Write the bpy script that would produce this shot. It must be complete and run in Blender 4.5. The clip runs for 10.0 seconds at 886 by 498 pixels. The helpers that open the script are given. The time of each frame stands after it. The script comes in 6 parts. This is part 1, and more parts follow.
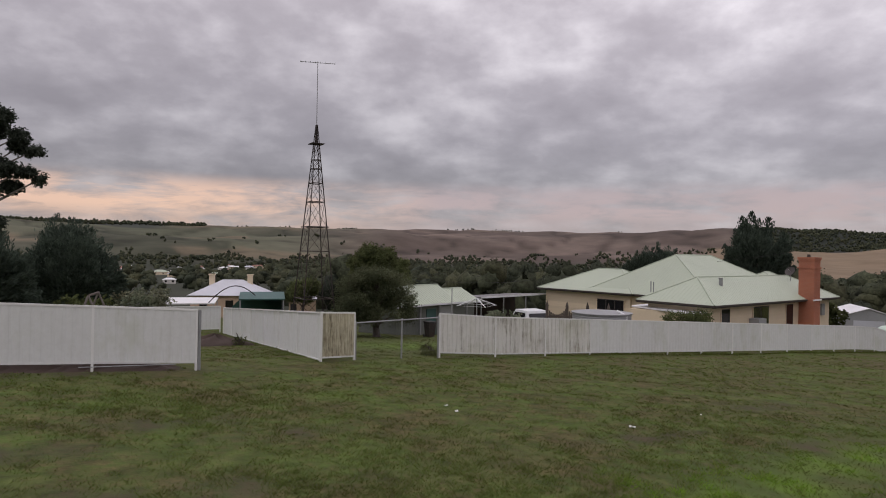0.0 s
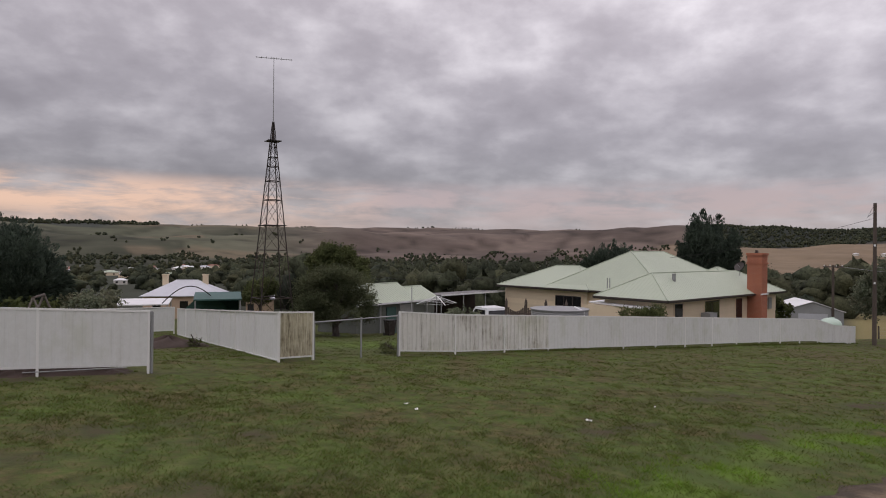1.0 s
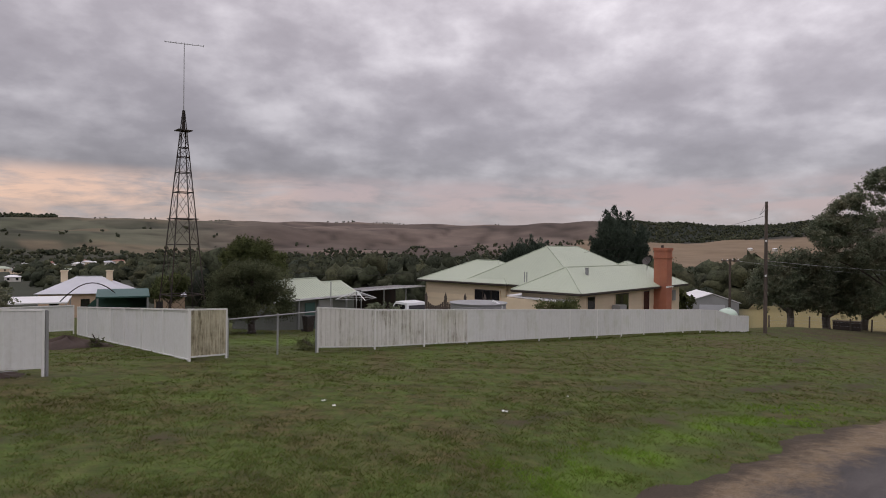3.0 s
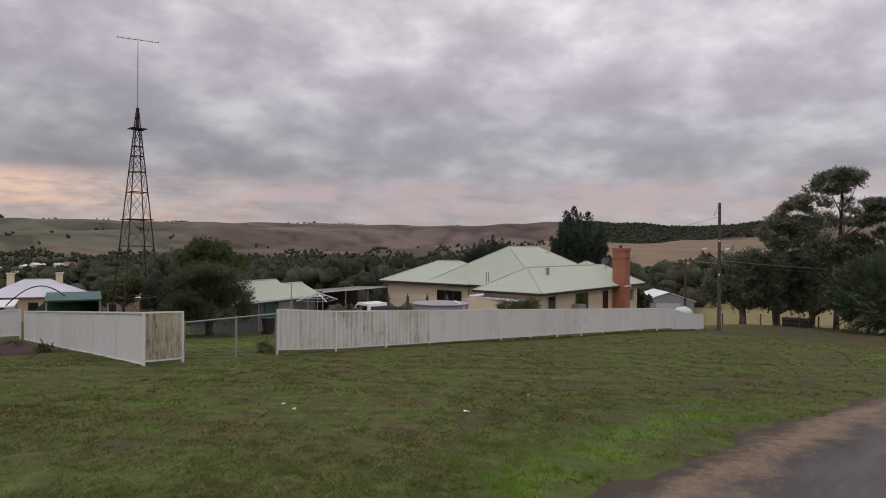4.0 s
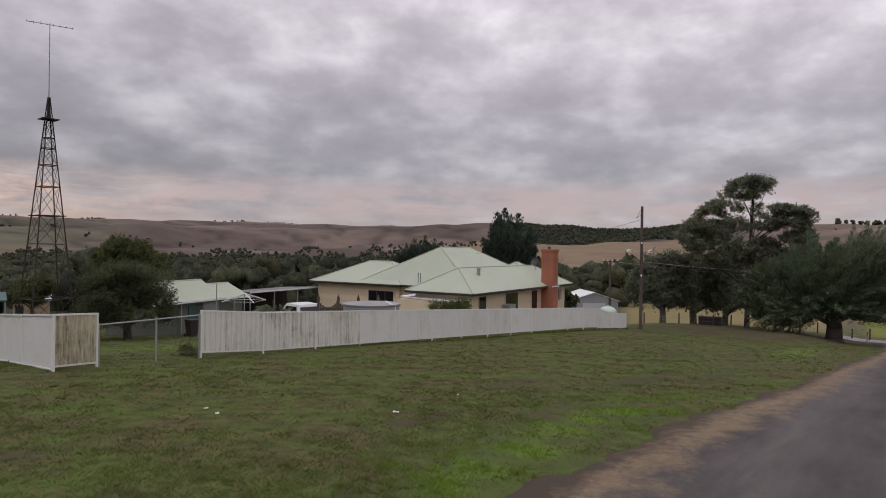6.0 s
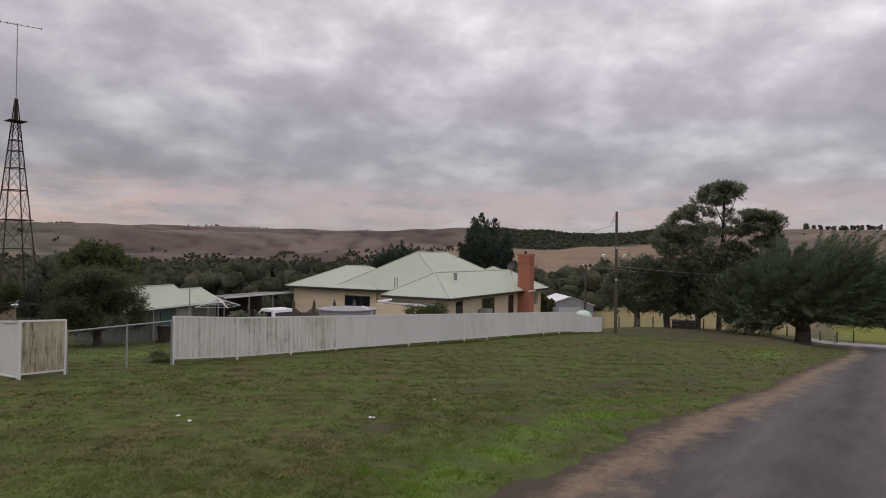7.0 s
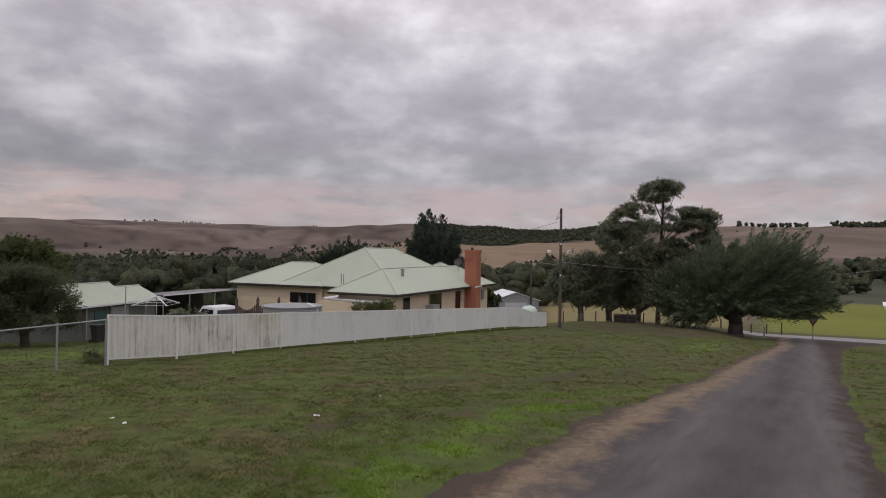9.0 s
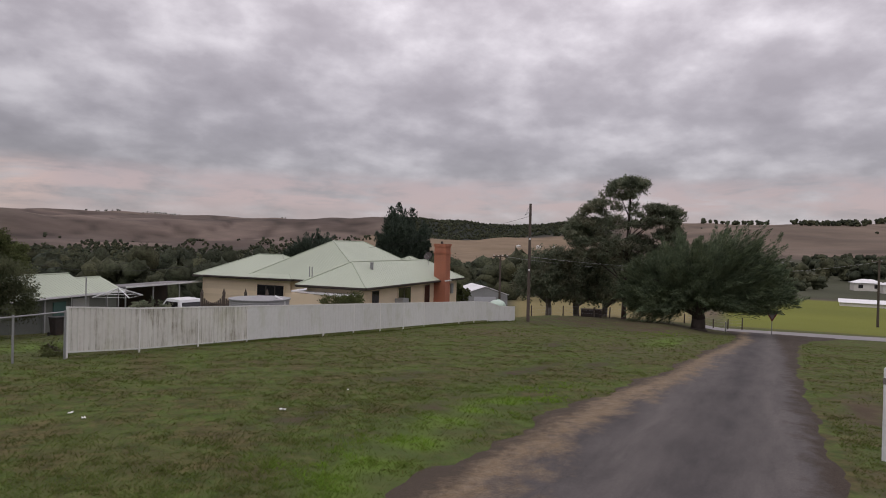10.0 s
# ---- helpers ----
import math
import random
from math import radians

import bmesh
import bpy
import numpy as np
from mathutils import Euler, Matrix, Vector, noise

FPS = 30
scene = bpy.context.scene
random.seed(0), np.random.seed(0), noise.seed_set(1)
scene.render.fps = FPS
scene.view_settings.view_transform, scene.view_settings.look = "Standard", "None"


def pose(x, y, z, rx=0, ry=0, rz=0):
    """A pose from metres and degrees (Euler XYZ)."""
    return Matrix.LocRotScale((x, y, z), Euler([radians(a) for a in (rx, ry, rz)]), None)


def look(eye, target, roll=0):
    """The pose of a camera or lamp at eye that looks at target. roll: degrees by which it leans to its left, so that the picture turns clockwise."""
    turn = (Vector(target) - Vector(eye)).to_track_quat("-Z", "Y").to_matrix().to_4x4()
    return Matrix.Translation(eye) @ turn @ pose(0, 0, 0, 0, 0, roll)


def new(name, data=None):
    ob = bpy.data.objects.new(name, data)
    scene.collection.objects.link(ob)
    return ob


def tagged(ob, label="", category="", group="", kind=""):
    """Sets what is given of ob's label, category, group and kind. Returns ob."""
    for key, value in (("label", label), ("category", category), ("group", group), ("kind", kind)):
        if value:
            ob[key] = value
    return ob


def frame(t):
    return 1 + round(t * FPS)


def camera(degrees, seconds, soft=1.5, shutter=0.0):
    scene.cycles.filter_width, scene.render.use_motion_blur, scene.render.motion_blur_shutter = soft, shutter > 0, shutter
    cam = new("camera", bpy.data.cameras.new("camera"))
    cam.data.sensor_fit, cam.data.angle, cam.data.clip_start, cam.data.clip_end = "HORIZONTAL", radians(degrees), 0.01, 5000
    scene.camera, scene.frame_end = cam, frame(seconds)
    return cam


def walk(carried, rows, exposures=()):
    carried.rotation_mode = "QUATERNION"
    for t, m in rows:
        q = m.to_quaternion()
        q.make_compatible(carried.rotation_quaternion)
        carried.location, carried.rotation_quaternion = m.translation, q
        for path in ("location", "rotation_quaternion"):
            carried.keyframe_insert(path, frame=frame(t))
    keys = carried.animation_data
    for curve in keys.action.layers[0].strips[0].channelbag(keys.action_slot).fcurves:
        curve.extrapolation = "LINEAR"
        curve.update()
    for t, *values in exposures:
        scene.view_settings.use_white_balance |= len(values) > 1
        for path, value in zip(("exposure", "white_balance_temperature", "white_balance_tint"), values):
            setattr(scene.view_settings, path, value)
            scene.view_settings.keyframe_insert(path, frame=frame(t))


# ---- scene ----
# ---------- camera: a person turning on the spot, the camera held out in front ----------
cam = camera(71.19, 10.0, soft=1.0)
EYE, ARM = 3.2, 0.40
TURNS = [  # seconds, heading to the right, pitch up, lean to the left (degrees)
    (0.0, 0.00, 0.39, 0.91), (0.5, 1.57, 0.48, 1.03), (1.0, 3.69, 0.25, 0.54), (1.5, 5.78, 0.43, 0.35),
    (2.0, 7.91, 0.24, 0.69), (3.5, 12.54, -0.25, 0.39), (4.0, 14.46, -0.07, 0.41), (4.5, 16.35, -0.09, 0.70),
    (5.0, 18.46, -0.01, 0.99), (5.5, 19.74, -0.10, 0.91), (7.0, 22.81, 0.49, 0.75), (7.5, 24.11, 0.46, 0.78),
    (8.0, 25.20, 0.02, 0.48), (8.5, 26.74, 0.13, 0.33), (9.0, 27.65, 0.19, 0.75), (9.5, 29.43, -0.11, 1.30),
    (10.0, 30.44, -0.33, 1.32),
]
walk(cam, [(t, pose(ARM * math.sin(radians(a)), ARM * math.cos(radians(a)) - ARM, EYE, 90 + p, 0, -a) @ pose(0, 0, 0, 0, 0, lean))
           for t, a, p, lean in TURNS])

# ---------- world: overcast evening sky with a clearer warm strip low over the hills ----------
SUN_HEADING, SUN_HEIGHT = radians(215), radians(50)
world = bpy.data.worlds.new("overcast_sky")
scene.world = world
world.use_nodes = True


class Graph:
    """Short hand for building node trees."""

    def __init__(self, tree):
        self.tree = tree
        tree.nodes.clear()

    def node(self, kind, inputs=None, op="", layer=""):
        n = self.tree.nodes.new(kind)
        if op:
            n.operation = op
        if layer:
            n.layer_name = layer
        for k, v in (inputs or {}).items():
            if isinstance(v, bpy.types.NodeSocket):
                self.tree.links.new(v, n.inputs[k])
            else:
                n.inputs[k].default_value = v
        return n

    def math(self, op, a, b=0.0):
        return self.node("ShaderNodeMath", {0: a, 1: b}, op).outputs[0]

    def mix(self, fac, a, b, blend="MIX"):
        n = self.node("ShaderNodeMix")
        n.data_type, n.blend_type = "RGBA", blend
        for i, v in ((0, fac), (6, a), (7, b)):
            if isinstance(v, bpy.types.NodeSocket):
                self.tree.links.new(v, n.inputs[i])
            else:
                n.inputs[i].default_value = v if i == 0 else (*v[:3], 1)
        return n.outputs[2]

    def ramp(self, fac, stops, interp="LINEAR"):
        n = self.node("ShaderNodeValToRGB", {0: fac})
        n.color_ramp.interpolation = interp
        el = n.color_ramp.elements
        while len(el) < len(stops):
            el.new(0.5)
        for e, (p, c) in zip(el, stops):
            e.position = p
            e.color = (c, c, c, 1) if isinstance(c, (int, float)) else (*c, 1)
        return n.outputs[0]

    def noise(self, vec, scale, detail=4, rough=0.55, distort=0.0):
        return self.node("ShaderNodeTexNoise", {"Vector": vec, "Scale": scale, "Detail": detail, "Roughness": rough, "Distortion": distort}).outputs[0]

    def scaled(self, vec, s):
        return self.node("ShaderNodeMapping", {"Vector": vec, "Scale": s}).outputs[0]


def sky():
    g = Graph(world.node_tree)
    way = g.node("ShaderNodeTexCoord").outputs["Generated"]
    sep = g.node("ShaderNodeSeparateXYZ", {0: way})
    x, y, z = sep.outputs
    up = g.math("MAXIMUM", z, 0.0)
    lift = g.math("ADD", up, 0.27)
    flat = g.node("ShaderNodeCombineXYZ", {0: g.math("DIVIDE", x, lift), 1: g.math("DIVIDE", y, lift), 2: 0.0}).outputs[0]
    vast, big = g.noise(flat, 0.9, 3, 0.5), g.noise(flat, 3.3, 6, 0.48, 0.0)
    small = g.noise(g.scaled(way, (1.0, 1.0, 1.7)), 11.0, 6, 0.55, 0.0)
    n = g.math("ADD", g.math("ADD", g.math("MULTIPLY", big, 0.47), g.math("MULTIPLY", small, 0.33)), g.math("MULTIPLY", vast, 0.20))
    cloud = g.ramp(n, [(0.38, (0.305, 0.272, 0.295)), (0.47, (0.365, 0.330, 0.357)), (0.54, (0.455, 0.417, 0.447)), (0.64, (0.61, 0.568, 0.60))])
    gain = g.ramp(up, [(0.0, 0.235), (0.05, 0.22), (0.11, 0.212), (0.20, 0.272), (0.34, 0.37), (0.60, 0.60), (1.0, 0.82)])
    cloud = g.mix(1.0, cloud, g.mix(1.0, gain, (3.6, 3.6, 3.6), "MULTIPLY"), "MULTIPLY")
    side = g.node("ShaderNodeVectorMath", {0: way, 1: (0.82, 0.57, 0.0)}, op="DOT_PRODUCT").outputs["Value"]
    cloud = g.mix(1.0, cloud, g.ramp(side, [(0.0, 0.92), (0.45, 0.94), (0.95, 1.16)]), "MULTIPLY")
    # warm strip under the cloud base
    streak = g.noise(g.scaled(way, (3.4, 3.4, 17.0)), 2.0, 6, 0.6, 0.3)
    strip = g.ramp(up, [(0.0, 0.35), (0.045, 0.5), (0.066, 0.95), (0.088, 0.9), (0.118, 0.0)], "EASE")
    strip = g.math("MULTIPLY", strip, g.ramp(streak, [(0.38, 0.12), (0.56, 1.0)]))
    towards = g.node("ShaderNodeVectorMath", {0: way, 1: (-0.47, 0.88, 0.0)}, op="DOT_PRODUCT").outputs["Value"]
    warm = g.mix(g.ramp(towards, [(0.88, 0.0), (1.0, 1.0)]), (0.455, 0.348, 0.355), (0.82, 0.53, 0.39))
    col = g.mix(strip, cloud, warm)
    air = g.node("ShaderNodeTexSky")
    air.sky_type, air.sun_disc, air.sun_elevation, air.sun_rotation = "NISHITA", False, SUN_HEIGHT, SUN_HEADING
    col = g.mix(0.012, col, air.outputs[0])
    back = g.node("ShaderNodeBackground", {"Color": col, "Strength": 1.0})
    g.node("ShaderNodeOutputWorld", {0: back.outputs[0]})


sky()
sun = new("sun", bpy.data.lights.new("sun", "SUN"))
sun.data.energy, sun.data.angle, sun.data.color = 0.42, radians(40), (1.0, 0.97, 0.95)
sun.matrix_world = look((math.sin(SUN_HEADING) * 50, math.cos(SUN_HEADING) * 50, 60), (0, 0, 0))


# ---------- materials ----------
def material(name):
    m = bpy.data.materials.new(name)
    m.use_nodes = True
    return m, Graph(m.node_tree)


def finish(g, colour, rough=0.7, metal=0.0, bump=None, strength=0.3, distance=0.02, extra=None, through_light=0.0):
    b = g.node("ShaderNodeBsdfPrincipled", {"Roughness": rough, "Metallic": metal, **(extra or {})})
    if isinstance(colour, bpy.types.NodeSocket):
        g.tree.links.new(colour, b.inputs["Base Color"])
    else:
        b.inputs["Base Color"].default_value = (*colour, 1)
    if bump is not None:
        n = g.node("ShaderNodeBump", {"Height": bump, "Strength": strength, "Distance": distance})
        g.tree.links.new(n.outputs[0], b.inputs["Normal"])
    out = b.outputs[0]
    if through_light:
        thin = g.node("ShaderNodeBsdfTranslucent", {"Color": colour})
        out = g.node("ShaderNodeMixShader", {0: through_light, 1: out, 2: thin.outputs[0]}).outputs[0]
    g.node("ShaderNodeOutputMaterial", {0: out})


def weathered(name, colour, dirt, rough=0.6, metal=0.0, big=0.8, fine=14.0, amount=0.5, bump=0.2, streak=1.0, vary=0.06):
    """Paint, metal, wood or plaster with dirt at two sizes; streak below 1 stretches the dirt downwards."""
    m, g = material(name)
    at = g.node("ShaderNodeNewGeometry").outputs["Position"]
    p = g.scaled(at, (1, 1, streak))
    a, b = g.noise(p, big, 5), g.noise(p, fine, 3)
    both = g.math("MULTIPLY", g.ramp(a, [(0.42, 0), (0.72, 1)]), g.ramp(b, [(0.3, 0.35), (0.7, 1)]))
    col = g.mix(g.math("MULTIPLY", both, amount), colour, dirt)
    rnd = g.node("ShaderNodeObjectInfo").outputs["Random"]
    tone = g.node("ShaderNodeHueSaturation", {"Color": col, "Value": g.math("ADD", g.math("MULTIPLY", rnd, 2 * vary), 1 - vary)}).outputs[0]
    finish(g, tone, g.math("ADD", g.math("MULTIPLY", b, 0.2), rough - 0.1), metal, b, bump, 0.006)
    return m


def foliage(name, dark, light, dry=None, rough=0.85, thin=0.4, patch=0.7, contrast=(0.75, 1.3)):
    """Leaves: each one its own tone, each bough a little different."""
    m, g = material(name)
    geo = g.node("ShaderNodeNewGeometry")
    at = geo.outputs["Position"]
    col = g.mix(g.math("ADD", g.math("MULTIPLY", geo.outputs["Random Per Island"], 0.6), 0.2), dark, light)
    col = g.mix(g.math("MULTIPLY", g.ramp(g.noise(at, patch, 3), [(0.45, 0), (0.7, 1)]), 0.55), col, dry or light)
    col = g.mix(1.0, col, g.ramp(g.noise(at, 0.07, 3), [(0.35, contrast[0]), (0.65, contrast[1])]), "MULTIPLY")
    col = g.mix(1.0, col, g.ramp(g.noise(at, 1.7, 4, 0.7), [(0.36, 0.62), (0.62, 1.35)]), "MULTIPLY")
    finish(g, col, rough, extra={"Specular IOR Level": 0.08}, through_light=thin)
    return m


CLEANWHITE = weathered("clean_white_steel", (0.74, 0.74, 0.72), (0.6, 0.58, 0.5), 0.4, 0.0, 0.8, 9.0, 0.3)


def streaked(name, colour, stain, amount, lo, hi, fine=5.0, low=None):
    """Painted fence steel with rain streaks that run down it; low: moss in soft patches."""
    m, g = material(name)
    at = g.node("ShaderNodeNewGeometry").outputs["Position"]
    run = g.noise(g.scaled(at, (1, 1, 0.07)), fine, 4, 0.65)
    run2 = g.noise(g.scaled(at, (1, 1, 0.16)), fine * 2.6, 3, 0.6)
    patch, grime = g.noise(at, 0.9, 4, 0.6), g.noise(at, 7, 4, 0.7)
    k = g.ramp(g.math("ADD", g.math("MULTIPLY", run, 0.6), g.math("MULTIPLY", patch, 0.4)), [(lo, 0), (hi, 1)])
    k = g.math("MULTIPLY", k, g.ramp(run2, [(0.35, 0.25), (0.6, 1.0)]))
    k = g.math("MULTIPLY", k, g.ramp(grime, [(0.3, 0.6), (0.6, 1.0)]))
    col = g.mix(g.math("MULTIPLY", g.ramp(grime, [(0.4, 0.0), (0.75, 0.35)]), 0.6), colour, (0.40, 0.39, 0.34))
    if low:
        col = g.mix(g.math("MULTIPLY", g.ramp(g.noise(g.scaled(at, (1, 1, 0.6)), 1.3, 5, 0.65), [(0.52, 0), (0.68, 1)]), 0.45), col, low)
    col = g.mix(g.math("MULTIPLY", k, amount), col, stain)
    rnd = g.node("ShaderNodeObjectInfo").outputs["Random"]
    tone = g.node("ShaderNodeHueSaturation", {"Color": col, "Value": g.math("ADD", g.math("MULTIPLY", rnd, 0.08), 0.96)}).outputs[0]
    finish(g, tone, g.math("ADD", g.math("MULTIPLY", grime, 0.2), 0.4), 0.0, grime, 0.06, 0.004)
    return m


WHITE = streaked("white_fence_steel", (0.67, 0.68, 0.665), (0.34, 0.33, 0.26), 0.35, 0.55, 0.66, 3.0, (0.50, 0.52, 0.43))
STAINED = streaked("stained_white_steel", (0.68, 0.67, 0.63), (0.13, 0.105, 0.045), 0.85, 0.505, 0.62, 6.0, (0.42, 0.42, 0.30))
MOULDY = streaked("mouldy_white_steel", (0.56, 0.52, 0.38), (0.085, 0.062, 0.022), 0.95, 0.40, 0.56, 6.5, (0.34, 0.30, 0.16))
ROOF = weathered("pale_green_roof_steel", (0.375, 0.425, 0.325), (0.29, 0.325, 0.255), 0.45, 0.0, 0.35, 6.0, 0.5, 0.05)
CREAM = weathered("cream_weatherboard", (0.70, 0.58, 0.42), (0.50, 0.40, 0.27), 0.6, 0.0, 0.7, 8.0, 0.35)
BRICK = weathered("orange_brick", (0.36, 0.135, 0.08), (0.20, 0.08, 0.055), 0.85, 0.0, 1.4, 12.0, 0.6, 0.3, 1.0, 0.14)
MORTAR = weathered("mortar", (0.40, 0.22, 0.15), (0.2, 0.13, 0.1), 0.9)
DARKTRIM = weathered("near_black_trim", (0.045, 0.035, 0.03), (0.02, 0.018, 0.016), 0.5)
GALV = weathered("galvanised_steel", (0.30, 0.305, 0.31), (0.17, 0.17, 0.17), 0.5, 0.3, 1.2, 10.0, 0.5)
ZINC = weathered("grey_zinc_roof", (0.50, 0.51, 0.55), (0.34, 0.34, 0.36), 0.5, 0.1, 0.5, 8.0, 0.5)
WHITEROOF = weathered("white_roof_sheet", (0.74, 0.74, 0.75), (0.5, 0.5, 0.48), 0.5, 0.0, 0.6, 8.0, 0.4)
RUST = weathered("dark_rusted_steel", (0.035, 0.028, 0.026), (0.07, 0.035, 0.02), 0.75, 0.3, 2.0, 14.0, 0.6)
TIMBER = weathered("weathered_grey_timber", (0.082, 0.064, 0.052), (0.035, 0.028, 0.024), 0.85, 0.0, 1.5, 16.0, 0.7, 0.3, 0.2, 0.12)
BARK = weathered("grey_brown_bark", (0.065, 0.05, 0.042), (0.03, 0.024, 0.02), 0.9, 0.0, 1.5, 9.0, 0.7, 0.5, 0.3)
PALEBARK = weathered("pale_bark", (0.18, 0.16, 0.14), (0.08, 0.065, 0.058), 0.9, 0.0, 1.5, 9.0, 0.7, 0.5, 0.3)
SHEDWALL = weathered("grey_green_sheet", (0.125, 0.135, 0.12), (0.06, 0.065, 0.055), 0.7, 0.0, 0.9, 8.0, 0.6)
SHADECLOTH = weathered("dark_green_shadecloth", (0.02, 0.065, 0.05), (0.012, 0.035, 0.03), 0.8, 0.0, 1.0, 20.0, 0.5)
BLUEGREEN = weathered("green_shed_sheet", (0.045, 0.105, 0.095), (0.03, 0.06, 0.055), 0.6)
TAN = weathered("tan_shed_wall", (0.46, 0.34, 0.24), (0.28, 0.2, 0.14), 0.7)
PLASTIC = weathered("dull_white_paint", (0.72, 0.73, 0.74), (0.45, 0.45, 0.45), 0.35)
RUBBER = weathered("black_rubber", (0.02, 0.02, 0.02), (0.04, 0.035, 0.03), 0.8)
PALEGREEN = weathered("pale_green_tank", (0.55, 0.68, 0.58), (0.35, 0.42, 0.36), 0.5)
# Red-brown earth, darkened further for the shadow under the road fence.
EARTH = weathered("red_brown_earth", (0.052, 0.034, 0.026), (0.024, 0.017, 0.014), 0.95, 0.0, 1.2, 9.0, 0.8, 0.8)
SIGNBACK = weathered("dull_sign_back", (0.20, 0.18, 0.18), (0.2, 0.16, 0.14), 0.5, 0.4)
SIGNRED = weathered("red_sign_border", (0.20, 0.05, 0.045), (0.13, 0.05, 0.045), 0.5)
PAPER = weathered("white_litter", (0.85, 0.85, 0.84), (0.6, 0.6, 0.58), 0.8)
CYPRESSLEAF = foliage("cypress_leaves", (0.090, 0.120, 0.084), (0.178, 0.222, 0.128), (0.17, 0.20, 0.105))
PINELEAF = foliage("pine_needles", (0.115, 0.136, 0.100), (0.20, 0.23, 0.145), (0.235, 0.20, 0.135))
FIRLEAF = foliage("dark_conifer_leaves", (0.046, 0.062, 0.052), (0.092, 0.118, 0.086))
BUSHLEAF = foliage("green_bush_leaves", (0.060, 0.074, 0.034), (0.122, 0.140, 0.056), (0.135, 0.14, 0.06))
YARDLEAF = foliage("grey_green_leaves", (0.062, 0.074, 0.042), (0.120, 0.136, 0.074), (0.12, 0.12, 0.068))
GUMLEAF = foliage("gum_leaves", (0.034, 0.044, 0.036), (0.075, 0.088, 0.066))
FARLEAF = foliage("far_wood_leaves", (0.028, 0.036, 0.028), (0.068, 0.076, 0.044), (0.090, 0.085, 0.042), thin=0.0, patch=0.045, contrast=(0.6, 1.3))


def glass_material():
    m, g = material("dark_window_glass")
    finish(g, (0.012, 0.012, 0.014), 0.08, extra={"Specular IOR Level": 0.6})
    return m


GLASS = glass_material()


def turf():
    """Mown, worn grass: green and straw patches, bare soil, and the cover of the far land."""
    m, g = material("worn_grass")
    at = g.node("ShaderNodeNewGeometry").outputs["Position"]
    cover = g.node("ShaderNodeVertexColor", layer="cover")
    big, mid, fine, dots = g.noise(at, 0.16, 4, 0.6), g.noise(at, 0.75, 5, 0.65), g.noise(at, 5.5, 4, 0.7), g.noise(at, 26, 3, 0.7)
    grass = g.mix(g.ramp(mid, [(0.38, 0), (0.62, 1)]), (0.050, 0.060, 0.018), (0.075, 0.110, 0.024))
    straw = g.mix(dots, (0.105, 0.082, 0.036), (0.16, 0.125, 0.062))
    col = g.mix(g.math("MULTIPLY", g.ramp(g.math("ADD", g.math("MULTIPLY", fine, 0.55), g.math("MULTIPLY", mid, 0.45)), [(0.40, 1), (0.55, 0)]), 0.65), grass, straw)
    soil = g.mix(fine, (0.075, 0.055, 0.033), (0.112, 0.083, 0.050))
    bare = g.math("MULTIPLY", g.ramp(g.math("ADD", g.math("MULTIPLY", big, 0.6), g.math("MULTIPLY", mid, 0.4)), [(0.53, 0), (0.64, 1)]), 0.75)
    col = g.mix(bare, col, soil)
    col = g.mix(1.0, col, g.ramp(g.math("ADD", g.math("MULTIPLY", dots, 0.5), g.math("MULTIPLY", fine, 0.5)), [(0.36, 0.84), (0.64, 1.12)]), "MULTIPLY")
    tuft = g.noise(at, 2.6, 6, 0.66)
    col = g.mix(1.0, col, g.ramp(tuft, [(0.34, 0.66), (0.5, 1.0), (0.66, 1.32)]), "MULTIPLY")
    tint = g.ramp(g.noise(at, 0.012, 6, 0.6), [(0.3, 0.8), (0.7, 1.15)])
    # The cover colour also carries the painted shading of the hill folds.
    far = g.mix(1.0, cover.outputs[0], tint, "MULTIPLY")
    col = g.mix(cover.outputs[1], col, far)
    finish(g, col, 0.95, bump=g.math("ADD", fine, dots), strength=0.25, distance=0.04, extra={"Specular IOR Level": 0.15})
    return m


TURF = turf()


def blades():
    m, g = material("grass_blades")
    geo = g.node("ShaderNodeNewGeometry")
    at = geo.outputs["Position"]
    mid = g.noise(at, 0.75, 5, 0.65)
    lush = g.node("ShaderNodeVertexColor", layer="lush").outputs[0]
    green = g.mix(g.ramp(mid, [(0.35, 0), (0.66, 1)]), (0.090, 0.102, 0.032), (0.125, 0.175, 0.040))
    green = g.mix(lush, green, (0.17, 0.29, 0.034))
    col = g.mix(g.ramp(geo.outputs["Random Per Island"], [(0.66, 0.0), (1.0, 0.65)]), green, (0.19, 0.155, 0.072))
    finish(g, col, 0.8, extra={"Specular IOR Level": 0.1}, through_light=0.5)
    return m


BLADES = blades()


